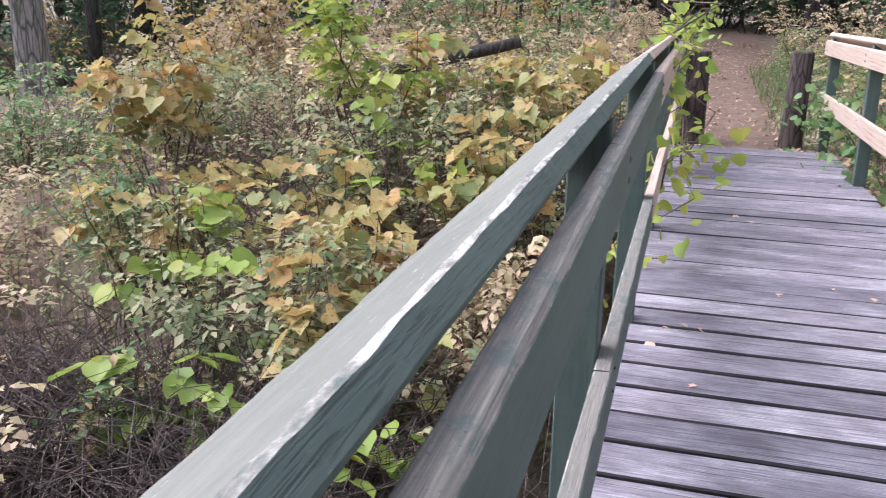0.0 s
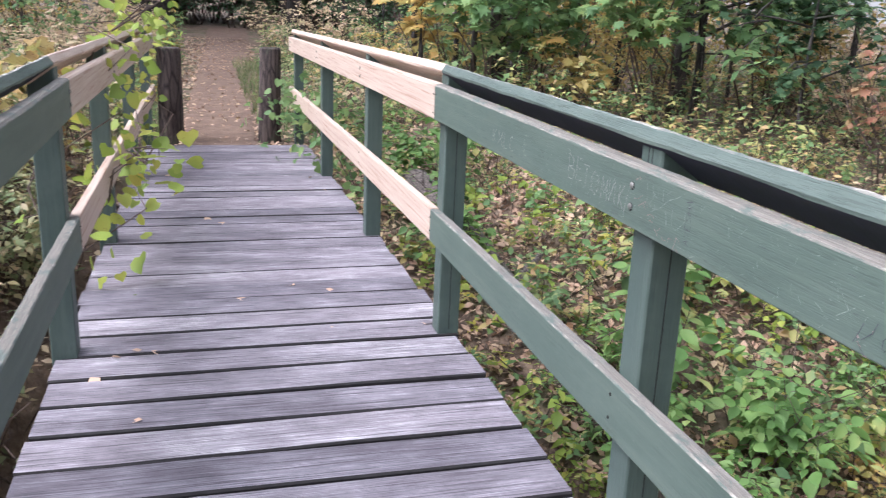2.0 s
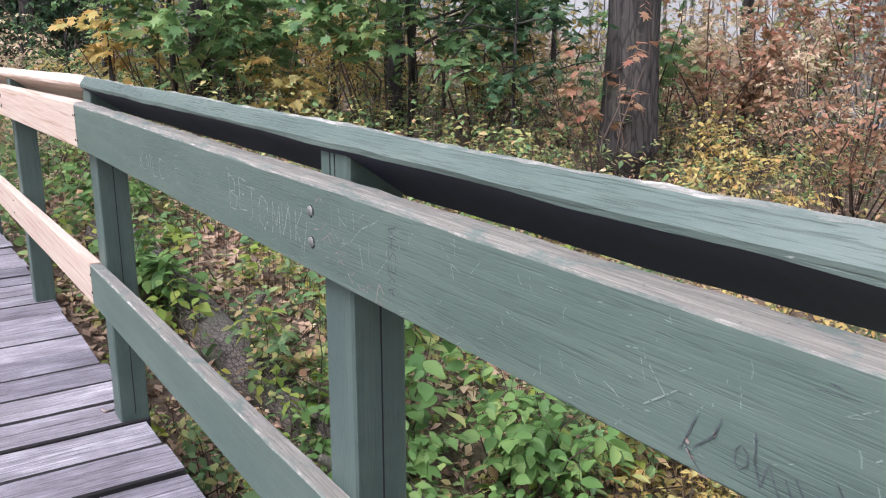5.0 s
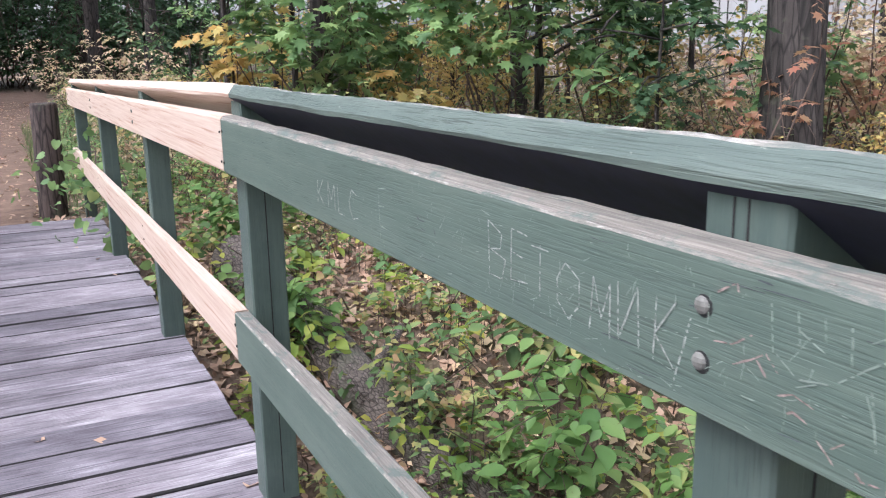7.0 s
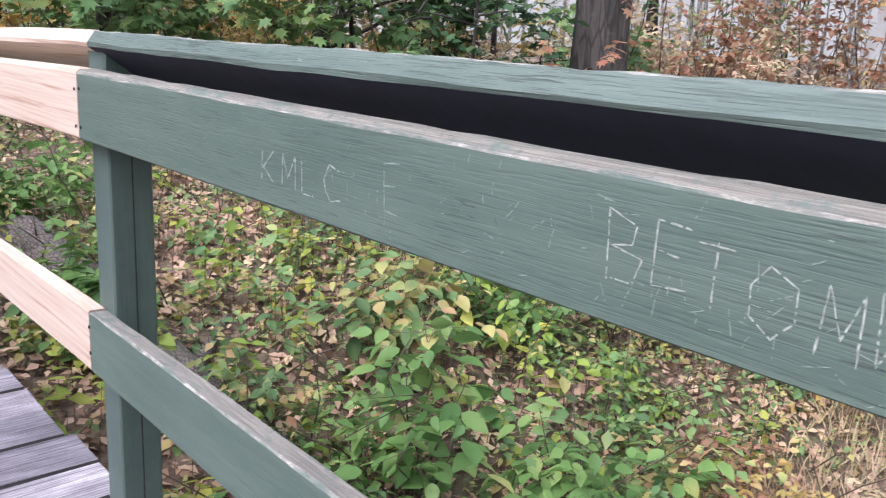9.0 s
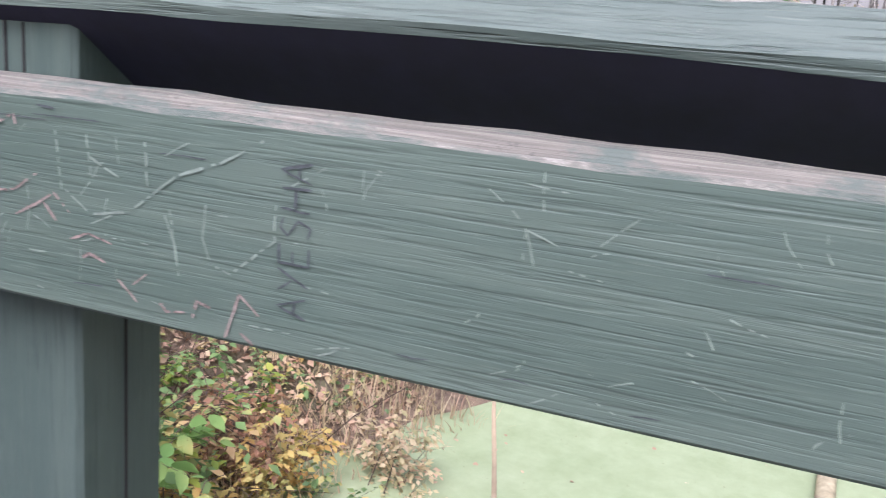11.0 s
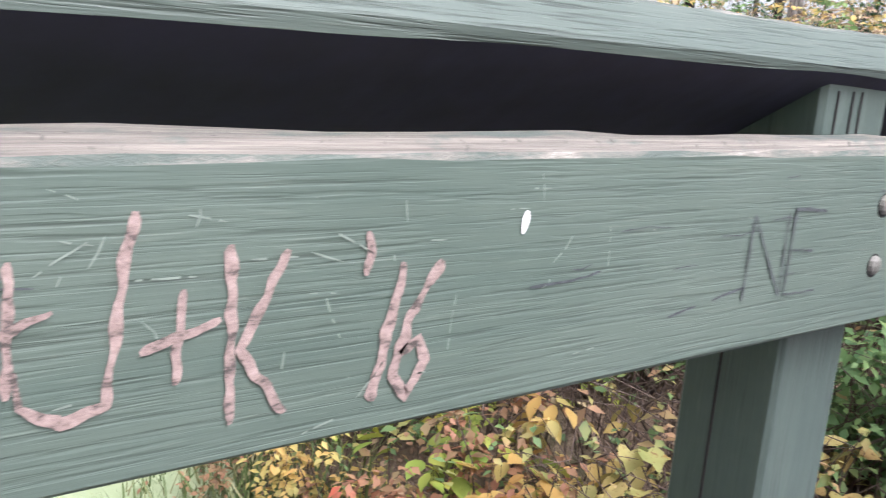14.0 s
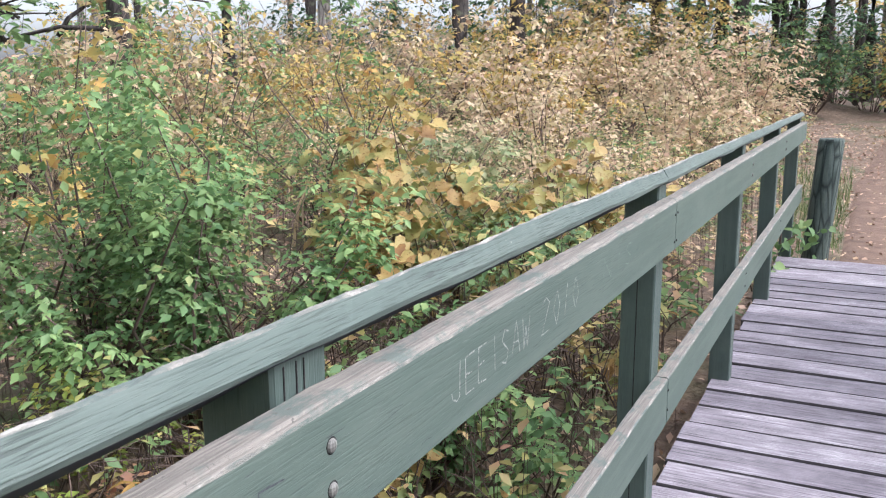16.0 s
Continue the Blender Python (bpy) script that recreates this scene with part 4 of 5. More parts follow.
for i in range(18):
    y = 8.3 + 0.75 * i
    side = 1 if i % 2 else -1
    bush(path_x(y) + side * (1.0 + 0.25 * rnd.random()), y, 0.4, 0.55 + 0.04 * i, 320, 0.06, OVATE, (L_GREEN, L_GREY, L_YELLOW, L_MIXED)[i % 4], "low shrub at the side of the path", 700 + i, "shrub", 8)


log("fallen_log", (0.72, 4.9, ground_z(0.72, 4.9) + 0.09), (1.5, 1.3, ground_z(1.5, 1.3) + 0.07), 0.15, BARK_LOG, "grey fallen log lying beside the bridge", 5)
log("fallen_branch", (-4.4, 6.4, 0.45), (-2.9, 6.9, 0.82), 0.08, BARK_DARK, "dark rotten branch lying in the shrubs", 6, 1)
log("fallen_log", (-19, 13.5, -0.7), (-11.5, 14.5, -0.55), 0.2, BARK_DARK, "dark log lying across the pond", 7)
log("dead_branch", (3.4, 0.5, -1.24), (3.6, 0.62, -0.6), 0.014, TWIG_PALE, "dead stick standing in the duckweed", 8, 1)
log("dead_branch", (2.9, -0.95, -1.23), (7.5, -1.35, -1.2), 0.06, POLE, "waterlogged pole floating in the duckweed", 9, 0)

# ---- east and north-east ----
tree(5.71, 5.0, 0.56, 13, 0.45, 3.0, 2000, 0.12, MAPLE, L_MIXED, BARK_DARK, "thick dark-barked tree beside the bridge", 21, lean=(-0.004, 0.0))
tree(5.5, 9.2, 0.24, 9, 0.1, 3.0, 2600, 0.15, MAPLE, L_GREEN, BARK_DARK, "slender maple with green leaves", 22, limbs=18, limb_dir=-1.2)
tree(2.9, 9.4, 0.26, 10, 0.12, 2.4, 2600, 0.15, MAPLE, L_GREEN, BARK_DARK, "slender maple with green and yellow leaves", 23, limbs=18)
tree(3.6, 10.6, 0.36, 12, 0.15, 3.0, 1800, 0.15, MAPLE, L_MIXED, BARK_DARK, "dark-barked tree at the wood's edge", 24, limbs=14)
tree(4.6, 7.3, 0.08, 3.6, 0.25, 2.0, 800, 0.14, OVATE, L_GREEN, BARK_DARK, "young tree with green leaves", 25, limbs=12)
tree(4.9, 5.8, 0.05, 2.6, 0.3, 1.1, 600, 0.1, MAPLE, L_DARK, BARK_DARK, "young maple with dark leaves", 27, limbs=10)
for i, (x, y, r, h, n, s, m, lab) in enumerate((
        (4.4, 7.6, 1.3, 3.6, 900, 0.15, L_GREEN, "leafy young maple with green leaves"),
        (5.6, 7.4, 1.1, 3.2, 500, 0.14, L_DARK, "leafy young maple with dark green leaves"),
        (2.6, 8.7, 0.8, 3.2, 600, 0.15, L_GREEN, "leafy young maple with green leaves"),
        (3.4, 9.0, 0.9, 3.2, 600, 0.15, L_GREEN, "leafy young maple with green leaves"),
        (2.2, 9.4, 0.7, 2.4, 260, 0.14, L_YELLOW, "young maple with yellow and orange leaves"),
        (3.5, 8.2, 0.5, 1.6, 150, 0.13, L_YELLOW, "young maple with yellow and orange leaves"),
        (6.6, 5.6, 0.9, 2.6, 420, 0.12, L_GREEN, "young maple beside the thick tree"))):
    bush(x, y, r, h, n, s, MAPLE, m, lab, 280 + i, "young_maple", 7, low=0.38)
bush(5.0, 4.6, 0.6, 2.0, 130, 0.09, MAPLE, L_RUST, "shrub with orange and red leaves at the tree's foot", 300, "shrub", 10, low=0.45)
for i, (x, y, r, h, m) in enumerate(((6.8, 3.2, 1.0, 2.0, L_RUST), (8.0, 4.8, 1.2, 2.4, L_DRY), (7.6, 1.9, 1.0, 1.8, L_RUST), (9.5, 2.6, 1.3, 2.3, L_RUST), (6.4, 6.6, 1.0, 1.7, L_DRY), (8.2, 7.6, 1.3, 2.2, L_MIXED), (4.4, 9.0, 0.9, 1.4, L_YELLOW), (2.0, 10.5, 1.0, 1.6, L_YELLOW), (1.4, 13, 1.2, 1.8, L_DRY), (6.5, 11, 1.3, 2.2, L_YELLOW), (9, 11, 1.5, 2.6, L_MIXED), (1.0, 8.6, 0.7, 1.0, L_DRY), (3.0, 13.5, 1.4, 2.6, L_GREEN), (5.2, 14.5, 1.6, 3.0, L_MIXED), (0.9, 16.5, 1.2, 1.9, L_DRY))):
    bush(x, y, r, h, int(900 * r + 300), 0.07, OVATE, m, "tall shrub in autumn leaf at the wood's edge", 310 + i, "shrub", 14)
for i, (x, y, r, h, m) in enumerate(((7.6, 5.4, 1.1, 2.9, L_RUST), (8.8, 6.4, 1.3, 2.4, L_DRY), (10.2, 5.2, 1.4, 3.0, L_RUST), (9.8, 8.0, 1.4, 2.4, L_DRY), (11.5, 7.0, 1.5, 3.2, L_MIXED), (7.2, 8.6, 1.2, 2.3, L_YELLOW), (11, 3.4, 1.4, 2.6, L_RUST), (8.2, 10.6, 1.5, 2.4, L_DRY), (6.0, 12.5, 1.4, 3.2, L_YELLOW), (4.2, 12.0, 1.2, 2.8, L_YELLOW))):
    bush(x, y, r, h, int(1100 * r + 300), 0.085, OVATE, m, "tall open shrub in autumn leaf between the trees", 330 + i, "shrub", 16, low=0.25)
for i, (x, y, r, h, n, s, m) in enumerate(((0.75, 3.9, 0.35, 0.55, 190, 0.1, L_SPRAY), (1.0, 5.6, 0.5, 0.8, 340, 0.09, L_SPRAY), (0.7, 7.0, 0.4, 0.8, 280, 0.08, L_SPRAY), (2.1, 3.0, 0.5, 0.7, 170, 0.11, L_SPRAY), (2.0, 1.9, 0.5, 0.75, 230, 0.1, L_SPRAY), (1.5, 2.4, 0.4, 0.95, 120, 0.12, L_SPRAY), (3.0, 2.4, 0.5, 0.6, 300, 0.06, L_SPRAY), (2.6, 1.5, 0.4, 0.6, 260, 0.06, L_YELLOW), (2.4, 4.4, 0.5, 0.6, 180, 0.08, L_YELLOW), (3.3, 1.7, 0.5, 0.75, 600, 0.05, L_RUST), (1.75, 1.25, 0.45, 0.6, 200, 0.085, L_SPRAY), (1.35, 1.75, 0.4, 0.55, 170, 0.08, L_SPRAY), (1.15, 2.5, 0.35, 0.6, 130, 0.085, L_SPRAY), (2.5, 2.1, 0.5, 0.6, 200, 0.085, L_SPRAY), (0.65, 2.6, 0.3, 0.4, 90, 0.07, L_MIXED), (0.7, 1.8, 0.3, 0.45, 110, 0.06, L_LIME), (2.9, 3.1, 0.5, 0.7, 200, 0.09, L_SPRAY), (2.2, 1.2, 0.4, 0.45, 150, 0.075, L_GREEN), (2.9, 1.25, 0.45, 0.6, 420, 0.055, L_YELLOW), (3.45, 1.15, 0.45, 0.6, 420, 0.055, L_DRY), (2.55, 0.95, 0.35, 0.5, 320, 0.055, L_YELLOW), (3.1, 1.7, 0.45, 0.6, 400, 0.055, L_YELLOW), (1.5, 1.15, 0.35, 0.5, 130, 0.08, L_SPRAY), (1.15, 3.1, 0.35, 0.5, 130, 0.08, L_MIXED), (1.3, 2.2, 0.3, 0.6, 110, 0.085, L_SPRAY))):
    bush(x, y, r, h, int(n * 1.8), s * 0.88, OVATE, L_MIXED if i % 5 == 3 else m, "low leafy plant in the undergrowth", 340 + i, "sapling", 7)

for i, (x, y, r, h, n, m) in enumerate(((4.4, 2.2, 0.6, 0.7, 700, L_YELLOW), (5.2, 3.2, 0.7, 0.9, 900, L_YELLOW), (4.3, 3.6, 0.6, 0.7, 700, L_DRY), (5.6, 1.9, 0.7, 0.9, 900, L_DRY), (6.4, 4.2, 0.8, 1.1, 1000, L_YELLOW), (5.0, 1.3, 0.6, 0.7, 700, L_GREEN), (6.6, 1.3, 0.8, 0.9, 900, L_RUST), (3.6, 2.9, 0.5, 0.6, 600, L_MIXED), (3.9, 4.7, 0.6, 0.7, 700, L_MIXED))):
    bush(x, y, r, h, n, 0.055, OVATE, m, "low shrub with yellow and tan leaves below the trees", 370 + i, "shrub", 14)
scatter("undergrowth", "yellow and tan low growth below the trees", "undergrowth", [(3.4, 10, 1.0, 6)], 13000, 0.055, SLIM, L_MIXED, 0.45, 65, clump=0.6)
for i, (x, y, r, h, n, s, m) in enumerate(((0.9, -2.6, 0.35, 0.55, 130, 0.085, L_YELLOW), (1.5, -2.5, 0.4, 0.6, 700, 0.05, L_GREEN), (2.1, -2.6, 0.4, 0.55, 600, 0.05, L_MIXED), (0.6, -3.2, 0.4, 0.7, 600, 0.05, L_GREEN), (1.0, -3.0, 0.35, 0.6, 120, 0.08, L_RUST), (2.9, -2.7, 0.4, 0.6, 600, 0.05, L_YELLOW), (2.4, -3.0, 0.4, 0.7, 160, 0.1, L_LIME), (3.2, -3.2, 0.5, 0.7, 700, 0.06, L_MIXED), (1.9, -3.4, 0.4, 0.7, 160, 0.1, L_YELLOW), (3.9, -2.9, 0.5, 0.7, 700, 0.06, L_GREEN), (2.7, -3.6, 0.5, 0.8, 600, 0.06, L_LIME), (1.6, -2.9, 0.4, 0.6, 500, 0.06, L_LIME), (0.75, -4.3, 0.4, 0.75, 520, 0.06, L_GREEN), (0.75, -5.1, 0.4, 0.7, 130, 0.1, L_VINE), (0.65, -6.0, 0.4, 0.65, 420, 0.06, L_GREEN), (1.1, -3.8, 0.4, 0.8, 120, 0.1, L_VINE))):
    bush(x, y, r, h, n, s, OVATE, m, "low leafy plant on the bank by the water", 385 + i, "sapling", 8)

# ---- south-east ----
for i, (x, y, r, h, n, s, sh, m, lab) in enumerate((
        (2.5, -4.2, 0.85, 2.1, 6500, 0.062, OVATE, L_GREEN, "dense green shrub on the bank"),
        (3.6, -4.4, 0.9, 2.1, 5000, 0.062, OVATE, L_GREEN, "dense green shrub on the bank"),
        (1.35, -4.3, 0.5, 1.15, 2200, 0.06, OVATE, L_GREEN, "low green shrub beside the railing"),
        (1.2, -5.6, 0.6, 1.1, 1500, 0.068, OVATE, L_MIXED, "small-leaved shrub beside the railing"),
        (2.0, -5.9, 0.7, 1.35, 330, 0.12, CURLED, L_VINE, "shrub hung with yellowing vine leaves"),
        (2.8, -6.7, 0.8, 1.5, 360, 0.12, CURLED, L_VINE, "shrub hung with yellowing vine leaves"),
        (1.4, -3.3, 0.5, 0.9, 90, 0.09, CURLED, L_VINE, "shrub hung with yellowing vine leaves"),
        (1.5, -6.9, 0.7, 1.1, 260, 0.11, CURLED, L_VINE, "shrub hung with yellowing vine leaves"),
        (2.2, -3.1, 0.5, 0.8, 700, 0.06, OVATE, L_RUST, "reddened shrub at the water's edge"),
        (4.6, -5.6, 0.9, 2.3, 170, 0.11, CURLED, L_YELLOW, "tall shrub with yellow leaves"),
        (3.8, -7.5, 1.0, 2.2, 1800, 0.06, OVATE, L_GREEN, "tall green shrub behind the vines"),
        (5.4, -7.6, 1.1, 2.3, 1700, 0.07, OVATE, L_MIXED, "tall shrub turning yellow"),
        (2.4, -8.8, 0.9, 1.5, 1500, 0.06, OVATE, L_DRY, "tan shrub in autumn leaf"),
        (1.5, -10.2, 0.8, 1.3, 1400, 0.06, OVATE, L_DRY, "tan shrub in autumn leaf"),
        (3.4, -11, 1.2, 1.9, 1700, 0.07, OVATE, L_DRY, "tan shrub in autumn leaf"),
        (5.5, -10.5, 1.3, 2.2, 1700, 0.07, OVATE, L_YELLOW, "yellow shrub in autumn leaf"),
        (1.9, -13, 1.1, 1.7, 1500, 0.08, OVATE, L_DRY, "tan shrub in autumn leaf"),
        (4.2, -14, 1.4, 2.2, 1600, 0.08, OVATE, L_YELLOW, "yellow shrub in autumn leaf"),
        (7, -13, 1.5, 2.5, 1600, 0.08, OVATE, L_DRY, "tan shrub in autumn leaf"),
        (1.6, -16.5, 1.3, 1.9, 1400, 0.09, OVATE, L_DRY, "tan shrub in autumn leaf"),
        (7.4, -5.4, 1.2, 2.2, 1500, 0.07, OVATE, L_MIXED, "tall shrub behind the water"),
        (2.0, -6.4, 0.8, 1.2, 2400, 0.068, OVATE, L_GREY, "small-leaved shrub below the vines"),
        (3.0, -7.6, 0.9, 1.4, 2400, 0.068, OVATE, L_GREY, "small-leaved shrub below the vines"),
        (1.1, -7.9, 0.6, 0.9, 1500, 0.065, OVATE, L_DRY, "tan shrub in autumn leaf"),
        (9, -8, 1.5, 2.6, 1500, 0.08, OVATE, L_GREEN, "tall green shrub in the wood"))):
    bush(x, y, r, h, n, s, sh, m, lab, 400 + i, "vine_bush" if sh is CURLED else "shrub", 14, low=0.3 if sh is CURLED else 0.1)
for i, (x, y, d) in enumerate(((6.3, -5.6, 0.34), (6.1, -30, 0.4), (4.4, -33, 0.42), (3.3, -29, 0.6), (2.2, -34, 0.5), (1.0, -31, 0.55), (-0.2, -36, 0.6), (2.8, -38, 0.5), (5.2, -38, 0.45), (-0.9, -41, 0.5), (8.0, -33, 0.42), (9.5, -10.5, 0.4), (11, -6.5, 0.35), (7.5, -18, 0.4))):
    tree(x, y, d, 15, 0.12, 3.2, 1100, 0.2, OVATE, (L_GREEN, L_MIXED)[i % 2], BARK_DARK, "straight dark woodland trunk", 500 + i, limbs=10)

# ---- woodland all round: a few kinds, repeated ----
*KINDS, THIN_YELLOW, THIN_GREEN, BARE = [tree(-30, -30, 0.42, 16, 0.25, 3.6, 520, 0.4, SLIM, L_GREEN, BARK_DARK, "woodland tree with green leaves", 600, limbs=14),
         tree(-33, -30, 0.34, 15, 0.2, 3.2, 520, 0.42, SLIM, L_DARK, BARK_DARK, "woodland tree with dark leaves", 601, limbs=14),
         tree(-36, -30, 0.3, 14, 0.3, 3.0, 450, 0.36, SLIM, L_YELLOW, BARK_GREY, "woodland tree with yellow leaves", 602, limbs=12),
         tree(-40, -34, 0.09, 7, 0.22, 1.3, 300, 0.11, OVATE, L_YELLOW, BARK_DARK, "slender young tree with sparse yellow leaves", 604, limbs=12),
         tree(-43, -34, 0.07, 6, 0.25, 1.2, 260, 0.11, OVATE, L_GREEN, BARK_DARK, "slender young tree with sparse green leaves", 605, limbs=12),
         tree(-30, -34, 0.26, 17, 0.5, 2.6, 160, 0.25, OVATE, L_DRY, BARK_GREY, "bare pale-barked tree in the wood", 603, limbs=12)]
SHRUBS = [bush(-30, -37, 1.8, 3.2, 820, 0.15, SLIM, L_GREEN, "tall green shrub in the wood", 610, "tall_shrub", 12),
          bush(-33, -37, 1.8, 2.8, 820, 0.15, SLIM, L_DRY, "tall dry tan shrub in the wood", 611, "tall_shrub", 12),
          bush(-36, -37, 1.8, 3.0, 820, 0.15, SLIM, L_YELLOW, "tall yellow shrub in the wood", 612, "tall_shrub", 12),
          bush(-39, -37, 2.0, 3.4, 820, 0.165, SLIM, L_DARK, "tall dark shrub in the wood", 613, "tall_shrub", 12)]
rnd = random.Random(123)


def plant(ob, x, y, s):
    c = copy_thing(ob, pose(x, y, ground_z(x, y), 0, 0, rnd.uniform(0, 360)))
    c.scale = (s, s, s * rnd.uniform(0.9, 1.15))


for i in range(120):
    a, r = math.tau * i / 120 + rnd.uniform(-0.03, 0.03), rnd.uniform(19, 42)
    x, y = r * math.sin(a), r * math.cos(a)
    if abs(x - path_x(y)) < 1.6 and abs(y) < 38:
        continue
    deg = math.degrees(a)
    east = 58 < deg < 112
    open_wood = 30 < deg < 58
    kind = BARE if (east and rnd.random() < 0.85) or (open_wood and rnd.random() < 0.6) else KINDS[rnd.choice((0, 2, 2)) if 8 < deg < 58 else rnd.choice((0, 1, 1, 2)) if deg > 300 or deg < 8 else rnd.choice((0, 1, 2, 2))]
    plant(kind, x, y, rnd.uniform(0.8, 1.2))
    if not (east or open_wood) or i % 3 == 0:
        r2 = r - rnd.uniform(0, 4)
        x, y = r2 * math.sin(a + 0.04), r2 * math.cos(a + 0.04)
        if abs(x - path_x(y)) > 2.2 or abs(y) > 38:
            north = deg < 25 or deg > 335
            plant(SHRUBS[rnd.choice((0, 3, 3)) if north else rnd.choice((0, 1, 2, 2))], x, y, rnd.uniform(0.7, 1.15))
# a nearer belt of thickets
for i in range(84):
    a = math.tau * i / 84 + rnd.uniform(-0.03, 0.03)
    deg = math.degrees(a)
    if 55 < deg < 112 or 215 < deg < 280 or (32 < deg < 56 and i % 3):
        continue
    r = rnd.uniform(12.5, 20)
    x, y = r * math.sin(a), r * math.cos(a)
    if abs(x - path_x(y)) < 2.6 or math.hypot((x + 19) / 9, (y - 17) / 7) < 1.1:
        continue
    south = 112 < deg < 200
    plant(SHRUBS[rnd.choice((1, 2, 1)) if south else rnd.choice((1, 2, 2, 0)) if 8 < deg < 58 else rnd.choice((0, 1, 1, 2, 3))], x, y, rnd.uniform(0.6, 0.95) if south else rnd.uniform(0.5, 0.85))
for i, (x, y) in enumerate(((8, -10), (6.5, -12.5), (9.8, -9), (10.5, -13), (5, -16.5), (12.5, -9.5), (3.4, -18.5), (8.5, -15.5), (7.2, -8.2), (6, -19), (9, -19), (2.5, -21), (4.5, -23), (7, -24))):
    plant(SHRUBS[(1, 2, 1, 0)[i % 4]], x, y, 0.85)
# the dark wood that the north path enters
for i in range(22):
    y = rnd.uniform(30, 48)
    x = path_x(y) + rnd.choice((-1, 1)) * rnd.uniform(1.8, 9)
    plant(KINDS[1] if i % 2 else SHRUBS[3], x, y, rnd.uniform(0.9, 1.3))
for i in range(10):
    y = 22 + 2.4 * i
    plant(KINDS[1], path_x(y) + (1.9 if i % 2 else -1.9), y, 1.3)
for i in range(12):
    plant(SHRUBS[3], path_x(31) - 4.2 + 0.75 * i, 29.5 + 1.5 * (i % 3), 1.1)
for i in range(14):
    plant(SHRUBS[3], path_x(35) - 6 + 0.9 * i, 34 + 1.5 * (i % 3), 1.8)
# thin pale trees and low dry shrubs on the far side of the water
for i in range(110):
    plant(BARE, rnd.uniform(13, 48), rnd.uniform(-18, 24), rnd.uniform(0.4, 0.9))
for i in range(24):
    plant(SHRUBS[(1, 1, 2, 1, 0)[i % 5]], rnd.uniform(10.5, 14), rnd.uniform(-14, 15), rnd.uniform(0.3, 0.55))
for i in range(32):
    a, r = (radians(rnd.uniform(4, 46)), rnd.uniform(9.5, 19)) if i < 22 else (radians(rnd.uniform(-40, -8)), rnd.uniform(12, 20))
    if abs(r * math.sin(a) - path_x(r * math.cos(a))) > 1.5:
        plant((THIN_YELLOW, THIN_GREEN)[i % 2], r * math.sin(a), r * math.cos(a), rnd.uniform(0.7, 1.2))
# shrubs that close the view at the foot of the far trees
for i in range(64):
    a, r = radians(rnd.uniform(104, 186)), rnd.uniform(21, 34)
    x, y = r * math.sin(a), r * math.cos(a)
    if abs(x - path_x(y)) > 2.4:
        plant(SHRUBS[(1, 2, 0, 1, 3)[i % 5]], x, y, rnd.uniform(0.8, 1.3))
for i in range(16):
    a, r = radians(rnd.uniform(102, 142)), rnd.uniform(12.5, 19)
    plant(SHRUBS[(0, 1, 2, 0)[i % 4]], r * math.sin(a), r * math.cos(a), rnd.uniform(0.75, 1.0))
for i in range(22):
    a, r = radians(rnd.uniform(-42, -7)), rnd.uniform(11, 18)
    if abs(r * math.sin(a) - path_x(r * math.cos(a))) > 2:
        plant(SHRUBS[(1, 2, 1)[i % 3]], r * math.sin(a), r * math.cos(a), rnd.uniform(0.5, 0.8))
for i in range(15):
    a, r = radians(26 + 2.4 * i), 27 + 2.5 * (i % 4)
    plant(KINDS[1], -r * math.sin(a), r * math.cos(a), 1.1)
    plant(SHRUBS[3], -(r - 2) * math.sin(a), (r - 2) * math.cos(a), 1.3)
for i in range(16):
    plant(KINDS[i % 2], -5 + 1.0 * i, -27 - 2.5 * (i % 4), 1.0)
    plant(SHRUBS[(0, 3, 0, 2)[i % 4]], -4 + 0.9 * i, -25 - 1.2 * (i % 3), 0.9)

# ---- posts at the path, vines, small things ----
def bollard(x, y, r, h, lean, mat, label, seed):
    rnd = random.Random(seed)
    g = ground_z(x, y)
    bm = bmesh.new()
    n, rings = 16, []
    for z, k in ((-0.25, 1.05), (0.0, 1.04), (h * 0.35, 1.0), (h * 0.7, 0.97), (h - 0.02, 0.96), (h, 0.9)):
        rings.append([bm.verts.new((lean[0] * z + r * k * math.cos(s * math.tau / n) * (1 + 0.05 * noise.noise((s * 1.3, z * 3, seed))), lean[1] * z + r * k * math.sin(s * math.tau / n) * (1 + 0.05 * noise.noise((s * 1.7, z * 3, seed + 4))), z)) for s in range(n)])
    for a, b in zip(rings, rings[1:]):
        for s in range(n):
            bm.faces.new((a[s], a[(s + 1) % n], b[(s + 1) % n], b[s])).smooth = True
    bm.faces.new(rings[-1])
    ob = tagged(link_bm("bollard", bm, mat), label, "bollard", "posts at the ends of the bridge")
    ob.location = (x, y, g)
    return ob


bollard(-1.16, 7.3, 0.118, 0.94, (0, 0), BOLLARD, "dark round timber bollard beside the path", 1)
bollard(-0.2, 7.45, 0.112, 0.95, (0.02, 0.02), BOLLARD, "dark round timber bollard leaning beside the path", 2)
bollard(-0.12, -8.45, 0.1, 1.0, (-0.06, 0), bark("green_grey_post", (0.035, 0.055, 0.05), (0.13, 0.16, 0.14), 1.2), "grey-green timber post at the path's side", 3)


